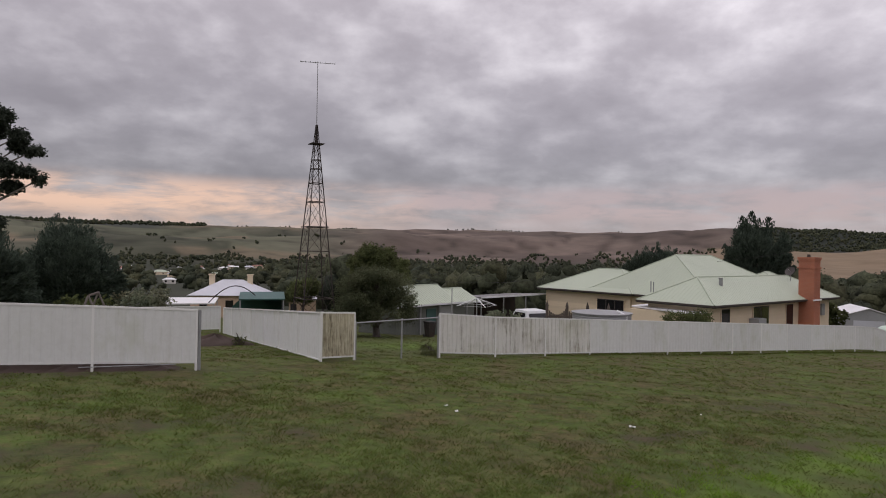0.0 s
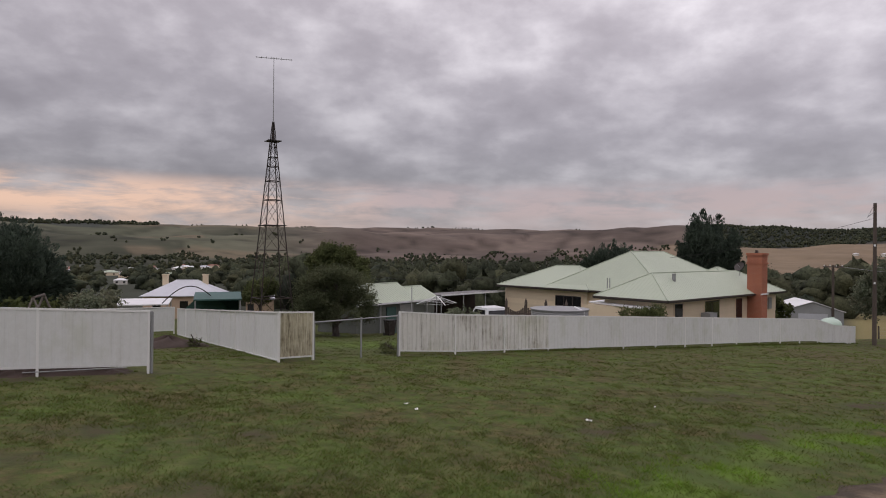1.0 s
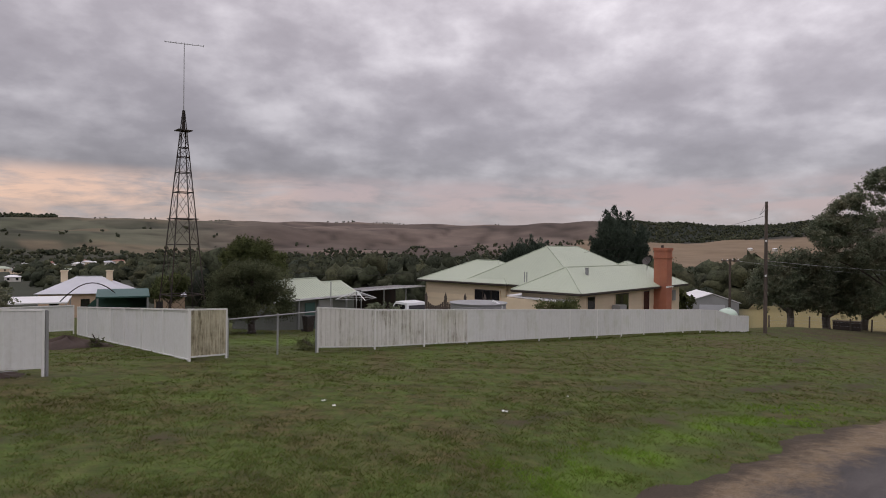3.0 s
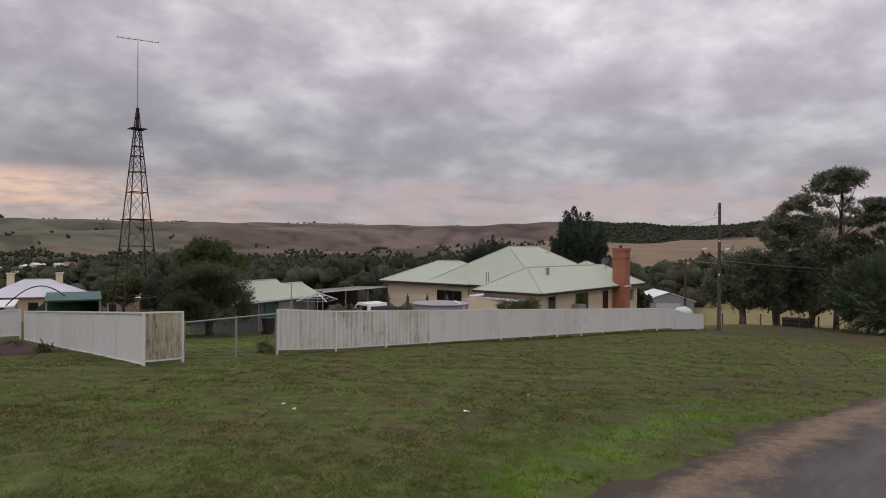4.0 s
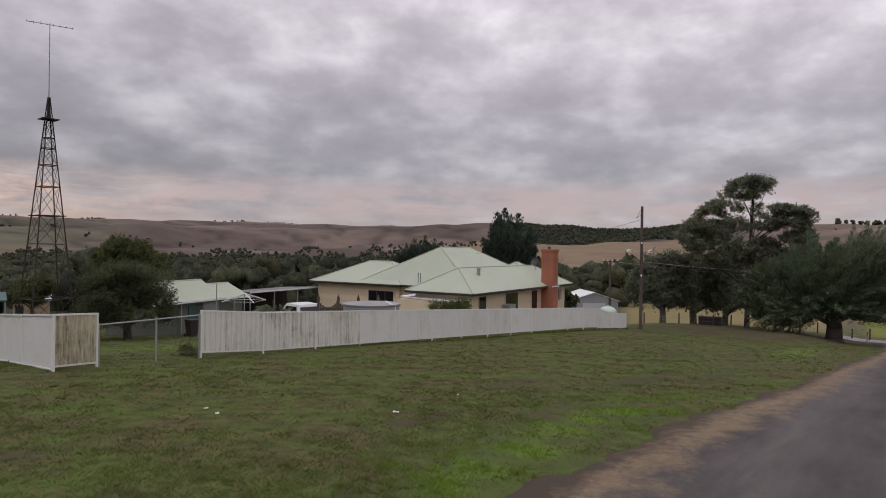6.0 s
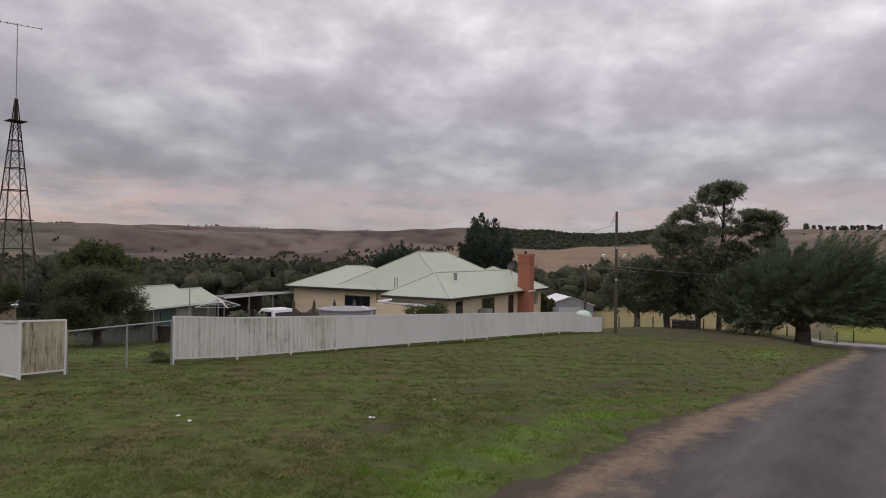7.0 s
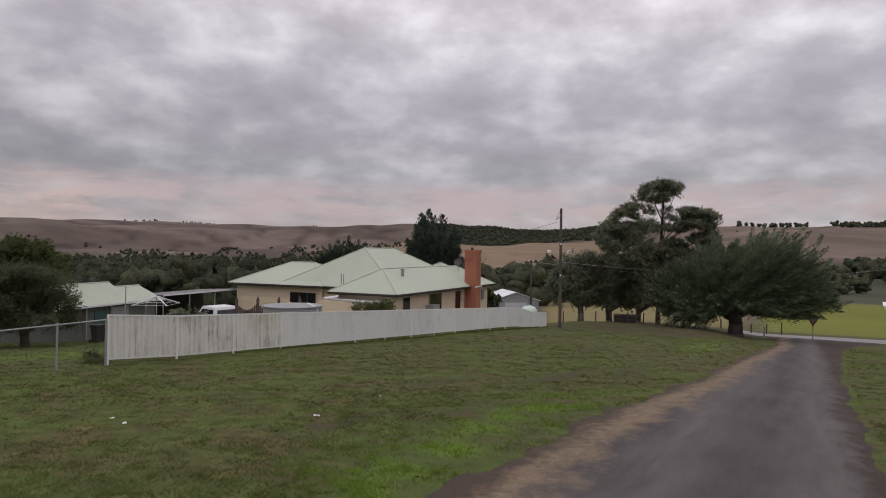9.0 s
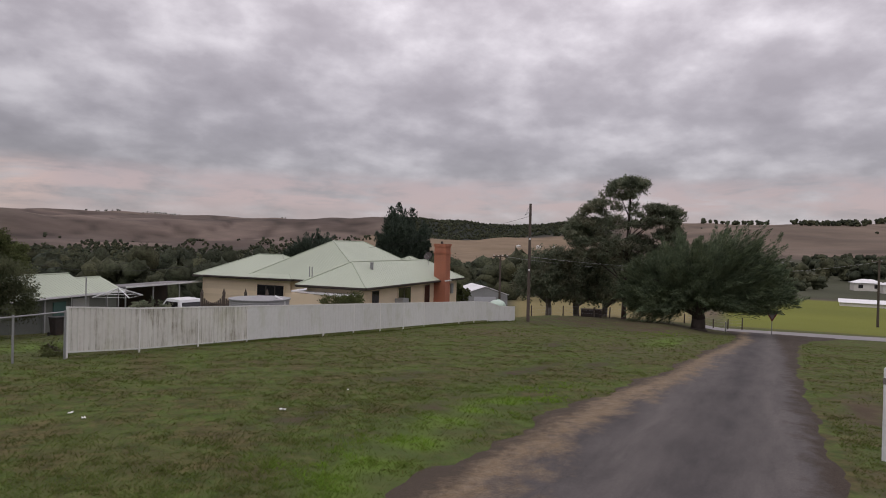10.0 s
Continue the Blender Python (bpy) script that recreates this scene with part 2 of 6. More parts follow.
def asphalt():
    """Old sealed lane in coarse bitumen, paler wheel tracks, gravel worn in along its side."""
    m, g = material("worn_bitumen")
    at = g.node("ShaderNodeNewGeometry").outputs["Position"]
    across = g.node("ShaderNodeVectorMath", {0: at, 1: (-0.527, 0.85, 0.0)}, op="DOT_PRODUCT").outputs["Value"]
    along = g.node("ShaderNodeVectorMath", {0: at, 1: (0.85, 0.527, 0.0)}, op="DOT_PRODUCT").outputs["Value"]
    lanewise = g.node("ShaderNodeCombineXYZ", {0: g.math("MULTIPLY", along, 0.34), 1: across, 2: 0.0}).outputs[0]
    wob = g.math("ADD", across, g.math("MULTIPLY", g.math("SUBTRACT", g.noise(lanewise, 0.8, 4), 0.5), 1.1))
    taper = g.ramp(g.math("DIVIDE", along, 66.0), [(0.18, 0.0), (0.348, 0.42), (0.65, 0.9), (0.88, 0.6)])
    shoulder = g.math("ADD", wob, g.math("MULTIPLY", taper, 2.2))
    grit, patch = g.noise(at, 45, 3, 0.8), g.noise(lanewise, 1.3, 6, 0.65)
    tar = g.mix(g.ramp(patch, [(0.35, 0), (0.7, 1)]), (0.040, 0.037, 0.038), (0.082, 0.074, 0.072))
    tracks = g.ramp(g.math("DIVIDE", g.math("ADD", wob, 1.4), 5.4), [(0.02, 0.2), (0.20, 0.75), (0.36, 0.1), (0.58, 0.7), (0.72, 0.1)])
    tar = g.mix(g.math("MULTIPLY", g.math("MULTIPLY", tracks, g.ramp(g.noise(g.scaled(lanewise, (0.35, 1, 1)), 3.2, 5, 0.65), [(0.32, 0.45), (0.64, 1.0)])), 0.8), tar, (0.165, 0.148, 0.138))
    gravel = g.mix(g.ramp(g.noise(at, 6.0, 5, 0.7), [(0.35, 0), (0.65, 1)]), g.mix(grit, (0.110, 0.076, 0.042), (0.205, 0.148, 0.088)), g.mix(grit, (0.150, 0.116, 0.078), (0.28, 0.220, 0.155)))
    verge = g.mix(grit, (0.042, 0.033, 0.024), (0.082, 0.062, 0.044))
    side = g.ramp(g.math("DIVIDE", g.math("ADD", shoulder, g.math("MULTIPLY", g.math("SUBTRACT", g.noise(g.scaled(lanewise, (2.2, 1, 1)), 1.6, 8, 0.72), 0.5), 2.4)), 5.0), [(0.47, 0), (0.60, 1)])
    edge = g.ramp(g.math("DIVIDE", g.math("ADD", shoulder, g.math("MULTIPLY", g.math("SUBTRACT", g.noise(at, 3.5, 5, 0.75), 0.5), 1.2)), 5.0), [(0.60, 0), (0.70, 1)])
    col = g.mix(edge, g.mix(side, tar, gravel), verge)
    margin = g.ramp(g.math("SUBTRACT", -0.62, g.math("ADD", across, g.math("MULTIPLY", g.math("SUBTRACT", g.noise(at, 2.2, 5, 0.7), 0.5), 1.6))), [(0.0, 0.0), (0.4, 0.95)])
    col = g.mix(margin, col, g.mix(grit, (0.030, 0.022, 0.016), (0.064, 0.047, 0.033)))
    col = g.mix(1.0, col, g.ramp(grit, [(0.3, 0.65), (0.7, 1.3)]), "MULTIPLY")
    finish(g, col, 0.9, bump=grit, strength=0.5, distance=0.012, extra={"Specular IOR Level": 0.25})
    return m


ASPHALT = asphalt()
CROSSROAD = weathered("pale_highway_seal", (0.23, 0.22, 0.22), (0.15, 0.145, 0.145), 0.8, 0.0, 0.4, 20.0, 0.6)


# ---------- mesh building ----------
class Shape:
    """Collects boxes, rods and sheets into one mesh."""

    def __init__(self):
        self.v, self.f = [], []

    def add(self, verts, faces):
        k = len(self.v)
        self.v += [tuple(p) for p in verts]
        self.f += [tuple(i + k for i in f) for f in faces]
        return self

    def box(self, lo, hi, m=None, bevel=0.0):
        if bevel:
            (x0, y0, z0), (x1, y1, z1), b = lo, hi, bevel
            ring = lambda z, c: [(x0 + c, y0, z), (x1 - c, y0, z), (x1, y0 + c, z), (x1, y1 - c, z), (x1 - c, y1, z), (x0 + c, y1, z), (x0, y1 - c, z), (x0, y0 + c, z)]
            v = ring(z0, b) + ring(z1 - b, b)
            v += [(min(max(p[0], x0 + b), x1 - b), min(max(p[1], y0 + b), y1 - b), z1) for p in ring(z1, b)]
            f = [tuple(range(7, -1, -1)), tuple(range(16, 24))]
            f += [(i + 8 * j, (i + 1) % 8 + 8 * j, (i + 1) % 8 + 8 * j + 8, i + 8 * j + 8) for j in (0, 1) for i in range(8)]
        else:
            v = [(x, y, z) for z in (lo[2], hi[2]) for y in (lo[1], hi[1]) for x in (lo[0], hi[0])]
            f = [(0, 2, 3, 1), (4, 5, 7, 6), (0, 1, 5, 4), (2, 6, 7, 3), (0, 4, 6, 2), (1, 3, 7, 5)]
        return self.add([m @ Vector(p) for p in v] if m else v, f)

    def rod(self, a, b, r0, r1=None, n=8, cap=True):
        a, b = Vector(a), Vector(b)
        d = (b - a).normalized()
        s = d.cross((0, 0, 1) if abs(d.z) < 0.95 else (1, 0, 0)).normalized()
        q = d.cross(s)
        r1 = r0 if r1 is None else r1
        c = [(math.cos(2 * math.pi * i / n), math.sin(2 * math.pi * i / n)) for i in range(n)]
        v = [a + (s * x + q * y) * r0 for x, y in c] + [b + (s * x + q * y) * r1 for x, y in c]
        f = [(i, (i + 1) % n, (i + 1) % n + n, i + n) for i in range(n)]
        if cap:
            f += [tuple(range(n - 1, -1, -1)), tuple(range(n, 2 * n))]
        return self.add(v, f)

    def pipe(self, pts, radii, n=8):
        for i in range(len(pts) - 1):
            self.rod(pts[i], pts[i + 1], radii[i], radii[i + 1], n)
        return self

    def slab(self, quad, t):
        """A sheet of thickness t under a quad."""
        q = [Vector(p) for p in quad]
        n = (q[1] - q[0]).cross(q[-1] - q[0]).normalized() * t
        k = len(q)
        return self.add(q + [p - n for p in q], [tuple(range(k)), tuple(range(2 * k - 1, k - 1, -1))] + [(i, i + k, (i + 1) % k + k, (i + 1) % k) for i in range(k)])

    def mesh(self, name, mat, smooth=False):
        me = bpy.data.meshes.new(name)
        me.from_pydata(self.v, [], self.f)
        me.materials.append(mat)
        if smooth:
            me.shade_smooth()
        me.update()
        return me


def part(name, shape, mat, parent=None, label="", smooth=False):
    me = shape if isinstance(shape, bpy.types.Mesh) else shape.mesh(name, mat, smooth)
    ob = new(name, me)
    if parent:
        ob.parent = parent
    return tagged(ob, label)


def thing(name, at, label, category, group="", kind="", turn=0.0):
    """An Empty at a thing's base, that carries its parts."""
    ob = new(name)
    ob.matrix_basis = pose(*at, 0, 0, turn)
    ob.empty_display_size = 0.2
    return tagged(ob, label, category, group, kind)


def fast_mesh(name, co, size, mat):
    """A mesh of separate polygons with `size` corners each, from an array of corners."""
    n = len(co)
    me = bpy.data.meshes.new(name)
    me.vertices.add(n)
    me.vertices.foreach_set("co", np.ascontiguousarray(co, dtype=np.float32).ravel())
    me.loops.add(n)
    me.loops.foreach_set("vertex_index", np.arange(n, dtype=np.int32))
    me.polygons.add(n // size)
    me.polygons.foreach_set("loop_start", np.arange(0, n, size, dtype=np.int32))
    me.materials.append(mat)
    me.update(calc_edges=True)
    me.validate()
    return me


# ---------- the lie of the land ----------
def lane(s, w):
    """From metres along the lane and across it to the plan."""
    return 0.85 * s - 0.527 * w, 0.527 * s + 0.85 * w


def ease(x, a, b):
    k = np.clip((np.asarray(x, float) - a) / (b - a), 0, 1)
    return k * k * (3 - 2 * k)


def waves(x, y, size, seed):
    """Smooth rolling relief, about -1 to 1."""
    r = np.random.RandomState(seed)
    out = 0
    for i in range(9):
        a, ph = r.uniform(0, 2 * math.pi), r.uniform(0, 6.28)
        k = 2 * math.pi / (size * r.uniform(0.6, 1.7))
        out = out + np.sin(k * (x * math.cos(a) + y * math.sin(a)) + ph)
    return out / 4.0


VALLEY_R = [50, 100, 200, 400, 800, 1300, 1800, 2300, 2800, 3300, 4700]
VALLEY_MID = [-6.2, -9.5, -16, -25, -36, -39, -22, 28, 88, 120, 118]
VALLEY_EAST = [-6.2, -9.6, -12.5, -16, -11, 5, 42, 76, 100, 138, 130]
VALLEY_FIELD = [-6.2, -9.5, -15, -23, -28, -15, 8, 45, 92, 118, 116]


def height(x, y):
    x, y = np.asarray(x, float), np.asarray(y, float)
    r, head = np.hypot(x, y), np.degrees(np.arctan2(x, y))
    w = -0.527 * x + 0.85 * y
    k = np.minimum(1, 90 / np.maximum(r, 1e-6))
    px, py = x * k, y * k
    near = 0.71 - 0.047 * px - 0.049 * py - 0.8 * ease(px, 25, 58) - 0.055 * np.clip(w - 17.5, 0, 75)
    s = 0.85 * x + 0.527 * y
    near = near + 0.5 * ease(s, 46, 56) * ease(w, 3.5, 8) * (1 - ease(w, 17, 24)) * (1 - ease(r, 80, 110))
    near = near + 0.03 * waves(x, y, 9, 3) * ease(r, 4, 12)
    east, field = ease(head, 40, 54), ease(head, 17, 26) * (1 - ease(head, 40, 54))
    rel = np.interp(r, VALLEY_R, VALLEY_MID) * (1 - east - field) + np.interp(r, VALLEY_R, VALLEY_EAST) * east + np.interp(r, VALLEY_R, VALLEY_FIELD) * field
    rel = rel + 26 * waves(x, y, 900, 5) * ease(r, 1500, 2300) * (1 - 0.75 * ease(r, 2600, 3200)) + 4 * waves(x, y, 260, 8) * ease(r, 300, 900) + 9 * np.abs(waves(x, y, 420, 9)) * ease(r, 1700, 2200) * (1 - ease(r, 2900, 3250))
    far = EYE + rel
    behind = 1 - ease(np.abs(head - 15), 80, 120)
    far = far * behind + (0.5 - 0.01 * np.minimum(r, 300)) * (1 - behind)
    return near * (1 - ease(r, 62, 120)) + far * ease(r, 62, 120)


def ground_z(x, y):
    return float(height(x, y))


def bare_soil(x, y):
    """Worn patches in the lawn, 0 to 1."""
    s, w = 0.85 * x + 0.527 * y, -0.527 * x + 0.85 * y
    rough = 0.65 + 0.45 * waves(x, y, 1.9, 31) + 0.35 * waves(x, y, 0.6, 32)
    dirt = np.exp(-(((s - 54) / 11) ** 4 + ((w - 11.5) / 7) ** 4))
    for s0, w0, a, b in ((11.9, 5.9, 1.5, 0.42), (18.2, 6.4, 2.2, 0.45), (21.3, 4.9, 1.6, 0.5), (9.0, 7.4, 1.2, 0.3), (1.2, 10.7, 1.2, 0.35), (3.0, 9.6, 1.0, 0.3), (-1.5, 16.0, 4.6, 0.6), (14.5, 8.6, 1.3, 0.35), (28, 8.5, 2.0, 0.5), (25, 5.2, 1.6, 0.4), (0.0, 7.2, 2.6, 0.55), (-1.6, 9.4, 1.8, 0.4), (9.0, -1.9, 4.0, 0.6), (17.0, -2.2, 5.0, 0.45)):
        dirt = np.maximum(dirt, 0.95 * np.exp(-(((s - s0) / a) ** 2 + ((w - w0) / b) ** 2)))
    dirt = np.clip(dirt * rough, 0, 1)
    return dirt


def land_cover(x, y):
    """Colour of the far country, with shading of the hill folds painted in, and how far it takes over from the lawn."""
    r, head = np.hypot(x, y), np.degrees(np.arctan2(x, y))
    dry, green, gold, scrub = np.array((0.122, 0.094, 0.078)), np.array((0.062, 0.076, 0.044)), np.array((0.20, 0.150, 0.098)), np.array((0.045, 0.05, 0.035))
    n = waves(x, y, 500, 21)
    col = dry + 0.022 * np.clip(n, -1, 1)[..., None] * np.array((1, 0.8, 0.6))
    west = (1 - ease(head, -16, -2)) * ease(r, 1400, 1700)
    col = col * (1 - (0.75 * west)[..., None]) + green * (0.75 * west)[..., None]
    quilt = ease(waves(x, y, 650, 51), -0.1, 0.1) * ease(r, 1500, 1900)
    col = col * (1 + 0.42 * (quilt - 0.5))[..., None]
    tan = west * ease(waves(x, y, 620, 52) + 0.25 * waves(x, y, 170, 53), 0.32, 0.48)
    col = col * (1 - 0.7 * tan[..., None]) + np.array((0.165, 0.130, 0.085)) * 0.7 * tan[..., None]
    # Fold shading painted into the colour: creases darkened, spurs paled along the relief.
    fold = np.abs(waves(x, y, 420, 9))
    crease_shade = (1 - ease(fold, 0.0, 0.22)) * ease(r, 1700, 2000)
    col = col * (1 - 0.42 * crease_shade[..., None]) + 0.022 * (ease(fold, 0.35, 0.9) * ease(r, 1700, 2000))[..., None] * np.array((1, 0.85, 0.7))
    low = (1 - ease(r, 1450, 1820)) * (1 - ease(head, 44, 50))
    col = col * (1 - low[..., None]) + scrub * low[..., None]
    f = ease(head, 22, 24) * (1 - ease(head, 42, 46)) * ease(r, 760, 800) * (1 - ease(r, 2240, 2300))
    f = np.maximum(f, ease(head, 9, 9.6) * (1 - ease(head, 12.6, 13.4)) * ease(r, 1000, 1050) * (1 - ease(r, 1350, 1400)))
    col = col * (1 - f[..., None]) + gold * f[..., None]
    crown_wood = ease(waves(x, y, 700, 54), -0.2, 0.05) * (1 - ease(head, -22, -17)) * ease(r, 2750, 2850)
    col = col * (1 - 0.8 * crown_wood[..., None]) + np.array((0.034, 0.040, 0.038)) * 0.8 * crown_wood[..., None]
    brush = ease(head, 50, 56) * ease(r, 195, 210) * (1 - ease(r, 780, 950))
    col = col * (1 - brush[..., None]) + np.array((0.060, 0.064, 0.038)) * brush[..., None]
    tawny = ease(head, 44, 50) * ease(r, 800, 1100)
    shade = 1 + 0.25 * waves(x, y, 380, 61)
    col = col * (1 - 0.85 * tawny[..., None]) + np.array((0.150, 0.116, 0.088)) * (0.85 * tawny * shade)[..., None]
    timber = ease(head, 24.6, 26.2) * (1 - ease(head, 45, 47)) * ease(r, 2280, 2340) * (1 - ease(r, 2950, 3050))
    col = col * (1 - timber[..., None]) + np.array((0.026, 0.031, 0.024)) * timber[..., None]
    lush = ease(head, 54, 56) * ease(r, 74, 78) * (1 - ease(r, 185, 200))
    col = col * (1 - lush[..., None]) + np.array((0.150, 0.165, 0.030)) * lush[..., None]
    hay = ease(head, 36, 38) * (1 - ease(head, 52, 55)) * ease(r, 66, 72) * (1 - ease(r, 150, 200))
    col = col * (1 - hay[..., None]) + np.array((0.20, 0.17, 0.075)) * hay[..., None]
    s, w = 0.85 * x + 0.527 * y, -0.527 * x + 0.85 * y
    dirt = bare_soil(x, y)
    bright = np.exp(-((w - 4.4 - 0.12 * (s - 6) - 0.25 * waves(x, y, 3, 43)) / 0.95) ** 2) * ease(s, 4, 6) * (1 - ease(s, 13, 17)) * np.clip(0.85 + 0.5 * waves(x, y, 1.1, 41), 0, 1)
    bright = np.maximum(bright, np.exp(-(((s - 35) / 6.5) ** 2 + ((w - 4.6 + 0.3 * waves(x, y, 2, 44)) / 1.2) ** 2)))
    bright = np.maximum(bright, 0.9 * np.exp(-(((s - 14) / 6) ** 2 + ((w - 24) / 4) ** 2)))
    col = col * (1 - bright[..., None]) + np.array((0.115, 0.185, 0.028)) * bright[..., None]
    col = col * (1 - dirt[..., None]) + np.array((0.078, 0.056, 0.038)) * dirt[..., None]
    take = np.maximum.reduce([ease(r, 70, 110), lush, hay, 0.95 * dirt, bright])
    return np.clip(col, 0.01, 1), take


def build_ground():
    heads = np.concatenate([np.arange(-52, 84, 0.25), np.arange(84, 308, 4.0)])
    radii = np.concatenate([[0.0], np.concatenate([np.geomspace(1.2, 6, 12)[:-1], np.geomspace(6, 60, 150)[:-1], np.geomspace(60, 4650, 170)])])
    a, r = np.meshgrid(np.radians(heads), radii)
    x, y = r * np.sin(a), r * np.cos(a)
    z = height(x, y)
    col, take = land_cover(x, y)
    m, n = x.shape
    i, j = np.meshgrid(np.arange(m - 1), np.arange(n), indexing="ij")
    k = (j + 1) % n
    faces = np.stack([i * n + j, (i + 1) * n + j, (i + 1) * n + k, i * n + k], -1).reshape(-1, 4)[:, ::-1]
    me = bpy.data.meshes.new("ground")
    me.vertices.add(m * n)
    me.vertices.foreach_set("co", np.stack([x, y, z], -1).astype(np.float32).ravel())
    me.loops.add(faces.size)
    me.loops.foreach_set("vertex_index", faces.astype(np.int32).ravel())
    me.polygons.add(len(faces))
    me.polygons.foreach_set("loop_start", np.arange(0, faces.size, 4, dtype=np.int32))
    me.materials.append(TURF)
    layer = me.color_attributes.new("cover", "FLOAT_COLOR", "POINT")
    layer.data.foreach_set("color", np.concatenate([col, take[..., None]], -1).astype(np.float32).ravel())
    me.update(calc_edges=True)
    me.validate()
    me.shade_smooth()
    tagged(new("ground", me), "worn mown grass falling to a wooded valley and dry brown hills", "ground", kind="structure")


build_ground()


def strip(name, mat, s0, s1, edges, lift, label, category, n=420, m=14):
    """A road draped on the land: edges(s) gives its two sides, in metres across."""
    sh = Shape()
    for i in range(n + 1):
        s = s0 + (s1 - s0) * i / n
        lo, hi = edges(s)
        for j in range(m + 1):
            x, y = lane(s, lo + (hi - lo) * j / m)
            drop = 0.06 if j in (0, m) else 0.0
            sh.v.append((x, y, ground_z(x, y) + lift - drop))
    for i in range(n):
        for j in range(m):
            k = i * (m + 1) + j
            sh.f.append((k, k + m + 1, k + m + 2, k + 1))
    return tagged(part(name, sh, mat, smooth=True), label, category, kind="structure")


def lane_edges(s):
    wob = 0.12 * math.sin(s * 1.1) + 0.09 * math.sin(s * 2.7 + 1) + 0.06 * math.sin(s * 6.1) + 0.04 * math.sin(s * 13.3)
    left = np.interp(s, [-40, 12, 23, 43, 58, 66], [3.9, 3.8, 2.75, 1.6, 2.2, 4.2])
    right = np.interp(s, [-40, 25, 44, 56, 66], [-1.25, -1.2, -2.0, -3.4, -6.5])
    return right + 0.5 * wob, left + wob


strip("road", ASPHALT, -45, 65, lane_edges, 0.045, "worn grey bitumen lane with a gravel shoulder", "road")
strip("road", CROSSROAD, 64.6, 71.2, lambda s: (-260, 7.5), 0.03, "pale sealed highway crossing below the lane", "road", 6, 160)


# ---------- white steel fences ----------
RIB = [(0.0, 0.0), (0.06, 0.0), (0.078, 0.022), (0.118, 0.022), (0.136, 0.0), (0.193, 0.0)]


def steel_panel(a, b, za, zb, drop_a, drop_b, depth=1.0):
    """Ribbed sheet between two posts: a, b in plan, za, zb the top, drops down to the lower rail."""
    a, b = Vector(a), Vector(b)
    d = b - a
    length = d.length
    d.normalize()
    n = Vector((d.y, -d.x))
    sh, prof, x = Shape(), [], 0.0
    while x < length - 0.2:
        prof += [(x + p, q) for p, q in RIB[:-1]]
        x += 0.193
    prof.append((length, 0.0))
    for x, q in prof:
        k = x / length
        p = a + d * x - n * (q * depth - 0.016)
        top = za + (zb - za) * k - 0.03
        sh.v += [(p.x, p.y, top), (p.x, p.y, top - (drop_a + (drop_b - drop_a) * k) + 0.04)]
    sh.f = [(2 * i, 2 * i + 1, 2 * i + 3, 2 * i + 2) for i in range(len(prof) - 1)]
    return sh


def rail(a, b, za, zb, h=0.045, t=0.05):
    sh = Shape()
    a, b = Vector(a), Vector(b)
    n = Vector(((b - a).y, -(b - a).x)).normalized() * t / 2
    v = [(*(p + s * n), z + dz) for p, z in ((a, za), (b, zb)) for s in (-1, 1) for dz in (-h, 0)]
    return sh.add(v, [(0, 1, 3, 2), (4, 6, 7, 5), (0, 4, 5, 1), (2, 3, 7, 6), (1, 5, 7, 3), (0, 2, 6, 4)])


def post(p, z0, z1, turn, t=0.055, cap=False):
    m = pose(p[0], p[1], 0, 0, 0, turn)
    sh = Shape().box((-t / 2, -t / 2, z0), (t / 2, t / 2, z1), m, 0.006)
    if cap:
        sh.box((-t / 2 - 0.006, -t / 2 - 0.006, z1), (t / 2 + 0.006, t / 2 + 0.006, z1 + 0.014), m)
    return sh


def steel_fence(name, posts, tops, foot, label, mats=None, panel_drop=1.33, depth=1.0):
    """posts: plan places; tops: height of the top rail at each; foot: how far the posts reach down."""
    root = thing(name, (*posts[0], 0.0), label, "fence")
    back = Matrix.Translation((-posts[0][0], -posts[0][1], 0))
    turn = math.degrees(math.atan2(posts[1][1] - posts[0][1], posts[1][0] - posts[0][0]))

    def put(kind, sh, mat):
        sh.v = [tuple(back @ Vector(p)) for p in sh.v]
        part(kind, sh, mat, root)

    for i, p in enumerate(posts):
        put("post", post(p, tops[i] - foot, tops[i] - 0.004, turn), CLEANWHITE)
    for i in range(len(posts) - 1):
        mat = mats[i] if mats else WHITE
        a, b, za, zb = posts[i], posts[i + 1], tops[i], tops[i + 1]
        put("panel", steel_panel(a, b, za, zb, panel_drop, panel_drop, depth if mat is not WHITE else min(depth, 0.3)), mat)
        put("top_rail", rail(a, b, za, zb), CLEANWHITE)
        put("bottom_rail", rail(a, b, za - panel_drop + 0.045, zb - panel_drop + 0.045), WHITE)
    return root


SPAN = 2.365
right_posts = [lane(11.06 + SPAN * i, 17.97) for i in range(15)] + [lane(11.06 + SPAN * 15.32, 17.97)]
right_tops = [1.085 - 0.1445 * i for i in range(16)]
right_tops[0] = 1.16
right_tops[13], right_tops[14], right_tops[15] = -0.84, -1.35, -1.60
steel_fence("boundary_fence", right_posts, right_tops, 1.52, "long white ribbed steel boundary fence, stained near its end", [STAINED] * 3 + [WHITE] * 12, 1.36, 1.35)

